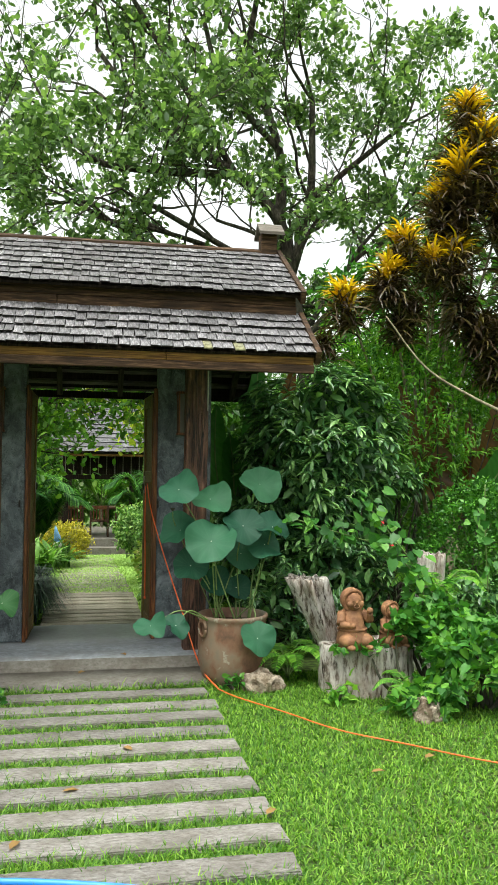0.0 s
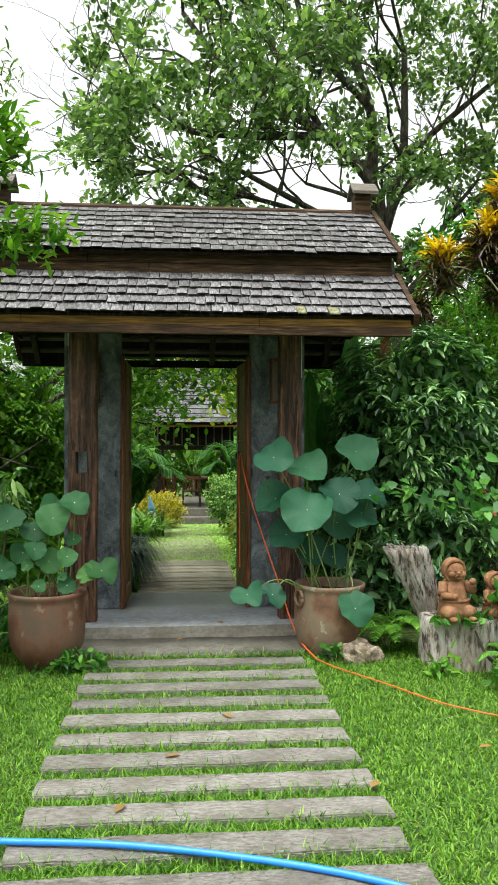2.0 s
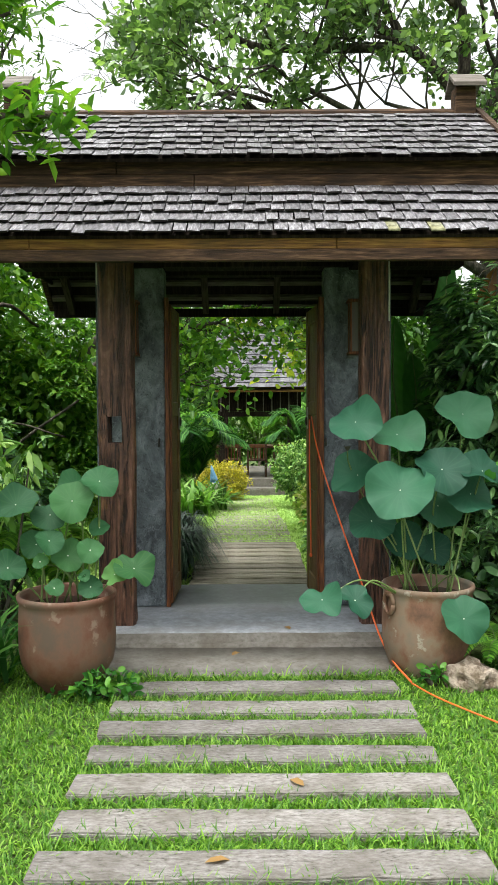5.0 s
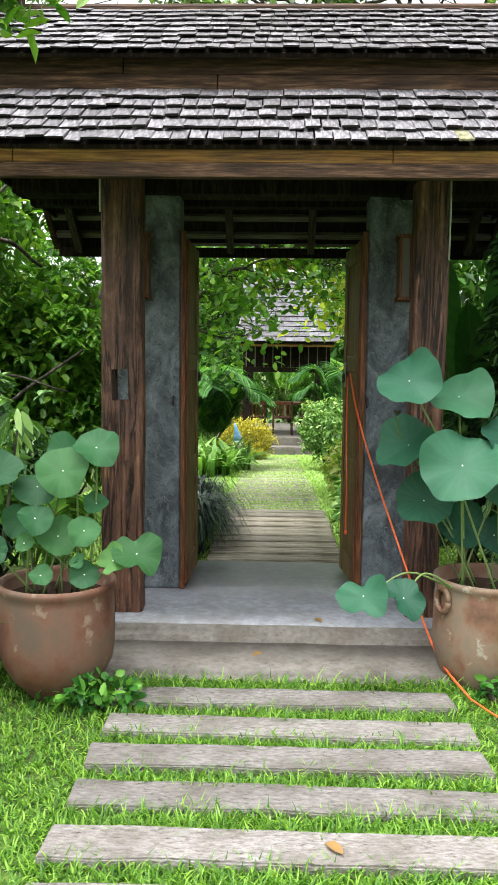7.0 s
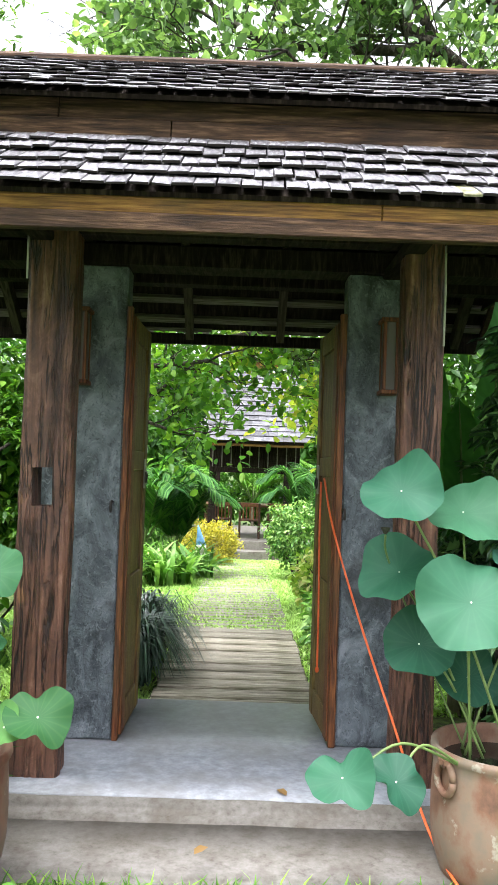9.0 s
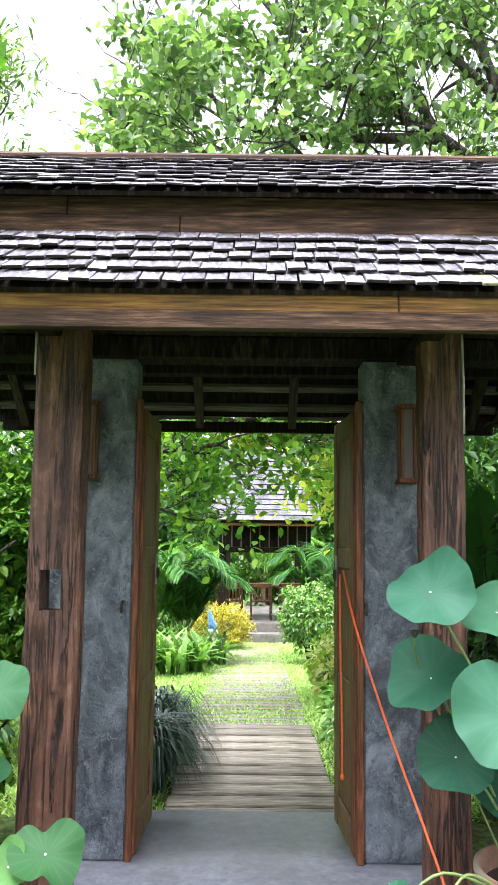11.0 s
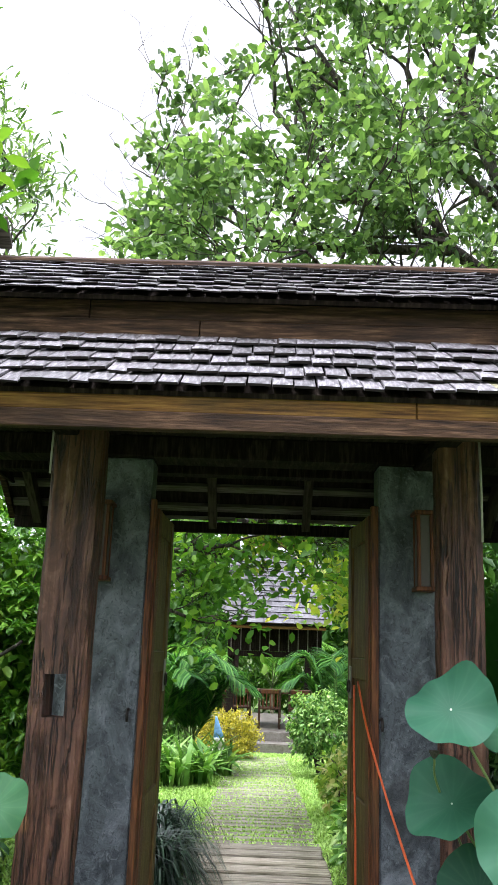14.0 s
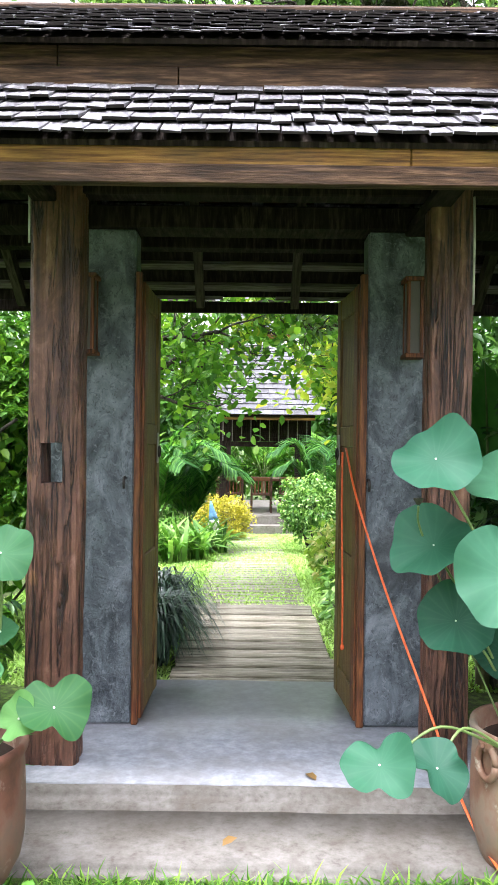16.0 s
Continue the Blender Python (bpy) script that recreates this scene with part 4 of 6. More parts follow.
# wooden lanterns on the pillars, half hidden by the posts
def lantern(cx, y):
    thing = empty("wall_lantern", (cx, y, 1.85), "slim wooden wall lantern with frosted panels", "lantern", "pillar lanterns")
    z0, z1, h, d = 1.86, 2.19, 0.038, 0.11
    for x in (cx - h, cx + h - 0.016):
        for yy in (y - d, y - 0.018):
            box("corner_post", x, yy, z0, x + 0.016, yy + 0.016, z1, M_JAMB, thing, bevel=0.002)
    box("base", cx - h - 0.01, y - d - 0.01, z0 - 0.02, cx + h + 0.01, y - 0.002, z0, M_JAMB, thing, bevel=0.003)
    box("cap", cx - h - 0.012, y - d - 0.012, z1, cx + h + 0.012, y - 0.002, z1 + 0.02, M_JAMB, thing, bevel=0.003)
    box("panel", cx - h + 0.005, y - d + 0.004, z0, cx - h + 0.010, y - 0.02, z1, M_FROST, thing, bevel=0)
    box("panel", cx + h - 0.010, y - d + 0.004, z0, cx + h - 0.005, y - 0.02, z1, M_FROST, thing, bevel=0)
    box("panel", cx - h + 0.017, y - d + 0.005, z0, cx + h - 0.017, y - d + 0.010, z1, M_FROST, thing, bevel=0)


lantern(-0.735, 6.965)
lantern(0.77, 6.965)
tagged(tube("wire", [(0.929, 6.475, 2.02), (0.93, 6.473, 2.25), (0.928, 6.475, 2.46)], 0.005, M_WIRE, gate, 5), "pale cable")
tagged(tube("wire", [(-0.888, 6.466, 2.25), (-0.889, 6.466, 2.46)], 0.005, M_WIRE, gate, 5), "pale cable")


# ---- pots and lotus ----
def pot(at, r, h, label, rings, mat, foot):
    thing = empty("clay_pot", at, label, "pot", "lotus pots")
    prof = [(0.0, 0.0), (r * foot, 0.0), (r * (foot + 0.05), 0.02), (r * (0.6 + 0.4 * foot), h * 0.17), (r * (0.88 + 0.12 * foot), h * 0.30), (r * (0.97 + 0.03 * foot), h * 0.42), (r * 0.995, h * 0.6), (r * 0.975, h * 0.86), (r * 0.97, h * 0.91), (r * 1.0, h * 0.935), (r * 1.02, h * 0.965), (r * 1.01, h), (r * 0.95, h), (r * 0.9, h * 0.96), (r * 0.9, h * 0.84), (0.0, h * 0.838)]
    lathe("body", prof, at, mat, thing, 48, 0.012)
    w = [(0.0, h * 0.86), (r * 0.905, h * 0.86)]
    lathe("water", w, at, M_WATER, thing, 32)
    for a in rings:
        c = Vector((at[0] + math.cos(a) * r * 1.03, at[1] + math.sin(a) * r * 1.03, at[2] + h * 0.86))
        side = Vector((-math.sin(a), math.cos(a), 0))
        tube("ring_handle", [c + side * 0.042 * math.cos(q) + Vector((0, 0, 0.055 * math.sin(q) - 0.02)) for q in [2 * math.pi * k / 16 for k in range(17)]], 0.013, mat, thing, 8)
        box("lug", c.x - 0.025, c.y - 0.025, c.z + 0.02, c.x + 0.025, c.y + 0.025, c.z + 0.06, mat, thing, bevel=0.012, segs=2)
    return thing


def lotus_leaf(plant, at, dia, facing, tilt, root, seed, cut=False, mat=None):
    """A round shield leaf, wavy at the rim, on its own stalk."""
    rg = rnd(seed)
    seg, rings = 60, 6
    verts, faces = [(0, 0, -0.02 * dia)], []
    ph = rg.uniform(0, 6.28, 4)
    for j in range(1, rings + 1):
        t = j / rings
        for k in range(seg):
            a = 2 * math.pi * k / seg
            r = dia / 2 * t * (1 + 0.022 * math.sin(2 * a + ph[0]) + 0.018 * math.sin(5 * a + ph[1]) + 0.012 * t ** 3 * math.sin(11 * a + ph[2]))
            if cut:
                r *= 1 - 0.42 * t * max(0, math.cos(a - ph[2])) ** 14 - 0.35 * t * max(0, math.cos(a - ph[2] - 3.0)) ** 18
            z = dia * (0.13 * t ** 2 * math.sin(2 * a + ph[3]) + 0.03 * t ** 3 * math.sin(7 * a + ph[1]) + 0.05 * t ** 3 * math.sin(3 * a + ph[2]) + 0.07 * t ** 1.3) - 0.02 * dia
            z += 0.0008 * dia * t * math.cos(20 * a)
            verts.append((r * math.cos(a), r * math.sin(a), z))
    faces += [(0, 1 + k, 1 + (k + 1) % seg) for k in range(seg)]
    for j in range(rings - 1):
        for k in range(seg):
            a, b = 1 + j * seg + k, 1 + j * seg + (k + 1) % seg
            faces.append((a, a + seg, b + seg, b))
    tilt = tilt * 0.8
    n = Vector((math.sin(facing) * math.sin(tilt), -math.cos(facing) * math.sin(tilt), math.cos(tilt)))
    m = Matrix.Translation(at) @ n.to_track_quat("Z", "Y").to_matrix().to_4x4() @ Matrix.Rotation(rg.uniform(0, 6.28), 4, "Z")
    verts = [tuple(m @ Vector(v)) for v in verts]
    lf = raw("leaf", verts, faces, mat or M_LOTUS, plant, "", True)
    vein = lf.data.attributes.new("vein", "FLOAT", "POINT")
    vein.data.foreach_set("value", [0.5] + [1.0 if k % 3 == 0 else 0.0 for _ in range(rings) for k in range(seg)])
    a, r = Vector(at) - n * 0.02 * dia, Vector(root)
    r.y = max(r.y, min(a.y + 0.03, plant.location.y + 0.17))
    mid = r.lerp(a, 0.55) + Vector((rg.normal(0, 0.02), 0.03, 0.05))
    if a.z < 0.6:
        mid.z = max(mid.z, 0.55)
    pts = spline([r, mid, a.lerp(mid, 0.12) - n * 0.012, a - n * 0.002], 6)
    tube("stalk", pts, [0.0056 - 0.0001 * k for k in range(len(pts))], M_STEM, lf, 6)
    c = [m @ Vector((0.0034 * math.cos(q), 0.0034 * math.sin(q), -0.015 * dia + 0.003)) for q in [2 * math.pi * k / 8 for k in range(8)]]
    bm = bmesh.new()
    bm.faces.new([bm.verts.new(p) for p in c])
    ext = bmesh.ops.extrude_face_region(bm, geom=list(bm.faces))
    for v in [g for g in ext["geom"] if isinstance(g, bmesh.types.BMVert)]:
        v.co += n * 0.002
    part("leaf_eye", bm, M_EYE, lf)
    return lf


POT_L, POT_R = (-0.915, 5.66, 0.0), (1.055, 5.94, 0.0)
pot(POT_L, 0.255, 0.51, "round brown clay pot with limewash stains on the lawn", [], M_POT, 0.5)
pot(POT_R, 0.255, 0.49, "pale brown clay pot with ring handles beside the step", [radians(205), radians(25)], M_POT_TAN, 0.78)
lotus_r = empty("lotus_plant", POT_R, "tall lotus with broad blue-green leaves in a pot", "lotus", "lotus plants")
R_LEAVES = [(1.26, 5.98, 1.44, 0.33, 0.1, 60), (0.87, 5.88, 1.33, 0.31, -0.2, 48), (0.63, 5.80, 1.40, 0.29, -0.4, 62), (1.10, 5.80, 1.14, 0.30, 0.0, 62), (0.85, 5.68, 1.04, 0.36, -0.2, 66),
            (1.27, 5.85, 1.00, 0.28, 0.3, 64), (0.66, 5.95, 1.10, 0.31, -0.5, 52), (0.74, 5.95, 0.84, 0.27, -0.3, 70), (1.32, 5.80, 1.13, 0.26, 0.4, 50), (1.12, 5.98, 0.92, 0.28, 0.1, 68),
            (1.10, 6.05, 0.66, 0.22, 0.0, 60), (1.18, 5.64, 0.36, 0.26, 0.2, 74), (0.95, 6.05, 0.70, 0.24, 0.0, 66)]
for i, (x, y, z, d, fc, tl) in enumerate(R_LEAVES):
    lotus_leaf(lotus_r, (x, y, z), d, fc, radians(tl), (POT_R[0] + 0.16 * math.cos(i * 2.4) * 0.8, POT_R[1] + 0.12 * math.sin(i * 2.4), 0.42), 100 + i)
for i, (x, y, z, d, fc, tl) in enumerate([(0.43, 5.62, 0.47, 0.23, -0.5, 52), (0.60, 5.60, 0.47, 0.20, 0.3, 50)]):
    lotus_leaf(lotus_r, (x, y, z), d, fc, radians(tl), (0.88, 5.80, 0.45), 140 + i, True)
lotus_l = empty("lotus_plant", POT_L, "young lotus with round bright green leaves in a pot", "lotus", "lotus plants")
L_LEAVES = [(-0.73, 5.62, 1.10, 0.20), (-0.87, 5.60, 1.00, 0.23), (-1.00, 5.66, 0.92, 0.20), (-1.17, 5.62, 0.98, 0.24), (-0.98, 5.55, 0.80, 0.15), (-0.77, 5.55, 0.75, 0.14), (-0.74, 5.66, 0.85, 0.11),
            (-0.90, 5.62, 0.71, 0.18), (-1.03, 5.56, 0.69, 0.085), (-1.18, 5.50, 0.67, 0.19), (-0.88, 5.75, 1.06, 0.2), (-0.80, 5.55, 0.62, 0.07), (-1.08, 5.68, 0.76, 0.17), (-0.77, 5.55, 0.56, 0.13), (-0.95, 5.52, 0.56, 0.1)]
for i, (x, y, z, d) in enumerate(L_LEAVES):
    rg = rnd(i)
    lotus_leaf(lotus_l, (x, y, z), d, rg.uniform(-0.4, 0.5), radians(rg.uniform(48, 72)), (POT_L[0] + 0.17 * math.cos(i * 2.4) * 0.8, POT_L[1] + 0.1 * math.sin(i * 2.4), 0.44), 200 + i, False, M_LOTUS_FRESH)
lotus_leaf(lotus_l, (-0.545, 5.55, 0.655), 0.22, 0.4, radians(58), (-0.80, 5.62, 0.44), 260, True, M_LOTUS_YOUNG)
lotus_leaf(lotus_l, (-0.64, 5.52, 0.63), 0.15, -0.3, radians(60), (-0.80, 5.62, 0.44), 261, True, M_LOTUS_YOUNG)


pod = lathe("seed_pod", [(0.0, -0.022), (0.006, -0.02), (0.017, -0.002), (0.018, 0.003), (0.0, 0.004)], (0.60, 5.92, 1.26), M_BARK, lotus_r, 14, 0.05, "brown lotus seed pod")
tube("stalk", spline([(0.95, 6.05, 0.42), (0.74, 6.08, 0.9), (0.62, 5.98, 1.15), (0.60, 5.92, 1.235)], 6), 0.004, M_STEM, pod, 5)

# ---- stumps, rocks and figures beside the gate ----
def knotty(name, at, rx, ry, h, seed, mat, label, category, lean=(0, 0), taper=0.85, flute=0.12, parent=None, slant=0.0, flare=0.22):
    segs, rings = 44, 14
    verts, faces = [], []
    for j in range(rings + 1):
        t = j / rings
        for k in range(segs):
            a = 2 * math.pi * k / segs
            c, s = math.cos(a), math.sin(a)
            r = (1 + flare * (1 - t) ** 3) * (1 - (1 - taper) * t)
            r *= 1 + flute * noise.noise(Vector((c * 3.5, s * 3.5, t * 1.2 + seed))) + flute * 0.5 * noise.noise(Vector((c * 11, s * 11, t * 1.5 + seed)))
            verts.append((at[0] + rx * r * c + lean[0] * t, at[1] + ry * r * s + lean[1] * t, at[2] + h * t * (1 + slant * c + 0.06 * noise.noise(Vector((c * 4, s * 4, seed))) * t)))
    for j in range(rings):
        for k in range(segs):
            a, b = j * segs + k, j * segs + (k + 1) % segs
            faces.append((a, b, b + segs, a + segs))
    b = len(verts)
    n0 = rings * segs
    verts.append((at[0] + lean[0], at[1] + lean[1], at[2] + h * 0.97))
    faces += [(n0 + k, n0 + (k + 1) % segs, b) for k in range(segs)]
    return tagged(raw(name, verts, faces, mat, parent, "", True), label, category)


def boulder(name, at, r, seed, mat, label, squash=0.8):
    bm = bmesh.new()
    bmesh.ops.create_icosphere(bm, subdivisions=4, radius=1)
    for v in bm.verts:
        k = 1 + 0.32 * noise.noise(v.co * 1.8 + Vector((seed, 0, 0))) + 0.2 * noise.noise(v.co * 5 + Vector((seed, 3, 0))) + 0.08 * noise.noise(v.co * 13)
        v.co = Vector((v.co.x * r[0] * k + at[0], v.co.y * r[1] * k + at[1], max(v.co.z * r[2] * k, -r[2] * 0.4) + at[2] + r[2] * 0.35))
    return tagged(part(name, bm, mat, None, "", True), label, "rock")


knotty("tree_stump", (1.95, 5.54, -0.02), 0.325, 0.24, 0.35, 2.0, M_DRIFT, "grey weathered tree stump with furrowed sides on the lawn", "stump", taper=0.97, flute=0.15, flare=0.05)
knotty("driftwood_stump", (1.88, 5.80, -0.02), 0.062, 0.065, 0.79, 7.0, M_DRIFT, "bleached leaning driftwood log with knot holes", "stump", (-0.32, -0.06), 2.2, 0.4)
knotty("driftwood_stump", (2.62, 6.05, -0.02), 0.13, 0.10, 0.92, 11.0, M_DRIFT, "upright grey driftwood post overgrown by vines", "stump", (0.05, 0), 0.8, 0.2)
boulder("rock", (1.22, 5.64, 0.0), (0.15, 0.1, 0.10), 1.0, M_ROCK, "pale coral rock against the clay pot")
boulder("rock", (2.08, 4.78, 0.0), (0.085, 0.08, 0.1), 4.0, M_ROCK, "pale rock at the edge of the lawn under vines")


def blob(bm, c, r, squash=(1, 1, 1), sub=3, turn=None):
    g = bmesh.ops.create_icosphere(bm, subdivisions=sub, radius=1)
    m = Matrix.Translation(c) @ (turn or Matrix()) @ Matrix.Diagonal((r * squash[0], r * squash[1], r * squash[2], 1))
    for v in g["verts"]:
        v.co = m @ v.co


def limb(bm, a, b, r0, r1):
    a, b = Vector(a), Vector(b)
    v, f = tube_data([a.lerp(b, t / 4) for t in range(5)], [r0 + (r1 - r0) * t / 4 for t in range(5)], 10)
    vs = [bm.verts.new(p) for p in v]
    for q in f:
        bm.faces.new([vs[k] for k in q])


def figurine(at, s, yaw, label):
    """A seated smooth clay figure with a hooded head and a robe."""
    bm = bmesh.new()
    limb(bm, (0, -0.02, 0.0), (0, 0.0, 0.29), 0.15, 0.075)
    blob(bm, (0, 0.0, 0.27), 0.085, (1.1, 0.8, 0.7))
    for sx in (-1, 1):
        blob(bm, (sx * 0.075, -0.09, 0.06), 0.075, (0.9, 1.25, 0.8))
        blob(bm, (sx * 0.08, -0.17, 0.02), 0.04, (0.75, 1.3, 0.6))
        blob(bm, (sx * 0.028, -0.095, 0.385), 0.0085, (1.3, 0.6, 0.7), 2)
        blob(bm, (sx * 0.045, -0.075, 0.352), 0.03, (1, 0.7, 0.9))
    blob(bm, (0, -0.025, 0.365), 0.078, (0.95, 0.95, 1.05), 4)
    blob(bm, (0, 0.018, 0.383), 0.09, (1.03, 0.85, 1.05), 4)
    v, f = tube_data([(0.08 * math.cos(q), -0.035 + 0.01 * math.cos(2 * q), 0.37 + 0.088 * math.sin(q)) for q in [2 * math.pi * k / 24 for k in range(25)]], [0.017] * 25, 8)
    vs = [bm.verts.new(p) for p in v]
    for q in f:
        bm.faces.new([vs[k] for k in q])
    blob(bm, (0, -0.102, 0.366), 0.011, (1, 0.9, 0.9), 2)
    v, f = tube_data([(0.024 * math.cos(q), -0.094, 0.335 + 0.014 * math.sin(q)) for q in [2 * math.pi * k / 14 for k in range(15)]], [0.006] * 15, 6)
    vs = [bm.verts.new(p) for p in v]
    for q in f:
        bm.faces.new([vs[k] for k in q])
    limb(bm, (-0.085, 0, 0.27), (-0.125, -0.06, 0.19), 0.042, 0.036)
    limb(bm, (-0.125, -0.06, 0.19), (-0.055, -0.125, 0.185), 0.034, 0.022)
    blob(bm, (-0.045, -0.13, 0.187), 0.024)
    limb(bm, (0.085, 0, 0.27), (0.14, -0.05, 0.215), 0.042, 0.036)
    limb(bm, (0.14, -0.05, 0.215), (0.118, -0.1, 0.28), 0.034, 0.024)
    blob(bm, (0.115, -0.105, 0.3), 0.027)
    v, f = tube_data([(0.112 * math.cos(q), -0.012 + 0.108 * math.sin(q), 0.145) for q in [2 * math.pi * k / 24 for k in range(25)]], [0.014] * 25, 6)
    vs = [bm.verts.new(p) for p in v]
    for q in f:
        bm.faces.new([vs[k] for k in q])
    m = Matrix.Translation(at) @ Matrix.Rotation(yaw, 4, "Z") @ Matrix.Scale(s, 4)
    for v in bm.verts:
        v.co = m @ v.co
    return tagged(part("figurine", bm, M_TERRA, None, "", True), label, "figurine", "clay figurines")


figurine((1.80, 5.42, 0.335), 0.84, 0.12, "smiling orange terracotta child figurine sitting on a stump")
figurine((2.10, 5.47, 0.32), 0.66, 0.3, "small orange terracotta figurine half hidden by vines on a stump")

# ---- planting on the near side ----
whorl_bush("glossy_bush", (2.15, 7.25, 1.5), (0.95, 0.75, 1.15), 1500, 9, 0.125, 0.038, L_BUSH, "dense dark green glossy-leaved bush beside the gate", 3)
whorl_bush("glossy_bush", (1.55, 7.75, 0.8), (0.42, 0.4, 0.85), 420, 8, 0.115, 0.036, L_BUSH, "dark green glossy-leaved bush behind the lotus pot", 5)
shrub("fern_thicket", (3.5, 8.7, 3.2), (1.3, 0.4, 1.2), 800, 6, 0.09, 0.04, L_VINE, "light green leafy growth behind the croton", seed=13, droop=0.3, shape=OVAL)
whorl_bush("shade_bush", (2.0, 6.75, 0.5), (0.95, 0.4, 0.62), 560, 8, 0.1, 0.034, L_BUSH, "low dark leafy bush behind the stumps", 6, 0.06)
whorl_bush("shade_bush", (3.0, 6.3, 0.4), (0.6, 0.35, 0.5), 340, 8, 0.09, 0.034, L_BUSH, "low dark leafy bush under the hedge", 7)
shrub("clipped_hedge", (3.5, 6.9, 0.75), (0.75, 0.5, 0.82), 4200, 4, 0.042, 0.026, L_HEDGE, "clipped small-leaved green hedge", "hedge", seed=9, inner=0.8, droop=0.1)
shrub("fern_thicket", (3.2, 8.0, 2.2), (1.4, 0.55, 1.15), 1200, 6, 0.09, 0.03, L_FERN, "light green feathery thicket behind the bush", seed=12, droop=0.4)


def big_leaf(plant, root, tip, width, mat, bend, seed, name="leaf", label=""):
    """A broad banana-like blade with a midrib, arching from root to tip."""
    r, t = Vector(root), Vector(tip)
    mid = r.lerp(t, 0.5) + Vector(bend)
    line = spline([r, mid, t], 9)
    verts, faces = [], []
    n = len(line)
    side = (t - r).cross(Vector((0.1, 1, 0.15))).normalized()
    for i, p in enumerate(line):
        k = i / (n - 1)
        w = width * (math.sin(math.pi * min(1, 0.06 + k * 0.95)) ** 0.55 if k < 0.985 else 0.05)
        w *= 1 if k > 0.3 else 0.12 + 0.88 * max(0, (k - 0.16) / 0.14) if k > 0.16 else 0.12
        for s, dz in ((-1, 0.12), (-0.5, 0.07), (0, 0), (0.5, 0.07), (1, 0.12)):
            wob = 0.02 * math.sin(i * 2.1 + seed + s)
            verts.append(tuple(p + side * s * w / 2 + Vector((0, -dz * w + wob * abs(s), wob * abs(s)))))
    for i in range(n - 1):
        for k in range(4):
            a = i * 5 + k
            faces.append((a, a + 1, a + 6, a + 5))
    lf = raw(name, verts, faces, mat, plant, label, True)
    tube("midrib", line, [0.014 * (1 - 0.85 * i / n) for i in range(n)], M_STEM if mat is not L_BRONZE else M_BARK, lf, 5)
    return lf


banana = empty("bronze_banana_plant", (3.7, 7.9, 0), "bronze and green large-leaved banana plant", "banana plant")
for i, (root, tip, w, mat, bend) in enumerate([((3.65, 7.9, 0.9), (3.5, 7.9, 2.55), 0.26, L_BRONZE, (0, 0.05, 0)), ((3.7, 7.9, 0.8), (3.1, 7.9, 2.5), 0.17, L_BRONZE, (-0.05, 0, 0.1)), ((3.75, 7.9, 0.8), (4.25, 7.8, 2.5), 0.2, L_BRONZE, (0.05, 0, 0.1)),
                                               ((3.7, 7.8, 0.6), (4.5, 7.2, 2.05), 0.38, L_BANANA, (-0.1, 0, 0.2)), ((3.7, 7.8, 0.5), (4.5, 7.0, 1.55), 0.34, L_BANANA, (0, 0, 0.25)), ((3.7, 7.9, 0.7), (3.9, 7.9, 2.2), 0.18, L_BRONZE, (0.1, 0, 0))]):
    big_leaf(banana, root, tip, w, mat, bend, i)
tube("stem", [(3.7, 7.9, 0), (3.7, 7.9, 0.95)], [0.09, 0.06], M_TWIG, banana, 10)
banana2 = empty("banana_plant", (1.45, 8.0, 0), "green and bronze banana plant behind the gate post", "banana plant")
for i, (root, tip, w, mat, bend) in enumerate([((1.45, 8.0, 0.7), (1.62, 7.75, 2.75), 0.24, L_BANANA, (0.03, 0, 0)), ((1.5, 8.0, 0.8), (2.0, 7.8, 2.6), 0.22, L_BRONZE, (0, 0, 0.1)), ((1.45, 8.0, 0.6), (1.2, 7.8, 2.2), 0.26, L_BANANA, (-0.1, 0, 0.15)),
                                               ((1.45, 8.0, 0.6), (1.75, 7.5, 1.75), 0.24, L_BRONZE, (0.1, 0, 0.3)), ((1.45, 8.0, 0.6), (1.3, 7.6, 1.9), 0.22, L_BANANA, (0.0, 0, 0.3))]):
    big_leaf(banana2, root, tip, w, mat, bend, i + 9)
tube("stem", [(1.45, 8.0, 0), (1.45, 8.0, 0.8)], [0.07, 0.05], M_TWIG, banana2, 10)


def croton_head(plant, at, seed, s=1.0, gold=True):
    """A rosette of long curling leaves, golden on top and dark below."""
    rg = rnd(seed)
    n = 95
    a, el = rg.random(n) * 6.28, rg.uniform(0.1, 1.25, n)
    D = np.stack([np.cos(a) * np.cos(el), np.sin(a) * np.cos(el), np.sin(el)], 1)
    if gold:
        leaves("golden_crown", np.tile(at, (n, 1)) + rg.normal(0, 0.03, (n, 3)), D, 0.30 * s * rg.uniform(0.7, 1.1, n), 0.03 * s, L_CROTON, plant, STRAP, seed, spread=0.2)
    n = 230
    a, el = rg.random(n) * 6.28, rg.uniform(-0.5, 0.7, n)
    D = np.stack([np.cos(a) * np.cos(el), np.sin(a) * np.cos(el), np.sin(el)], 1)
    leaves("dark_leaves", np.tile(at, (n, 1)) + np.stack([rg.normal(0, 0.06, n), rg.normal(0, 0.06, n), -rg.random(n) * 0.32 * s], 1), D, 0.30 * s * rg.uniform(0.7, 1.1, n), 0.021 * s, L_CROTON_D, plant, STRAP, seed + 1, spread=0.3)


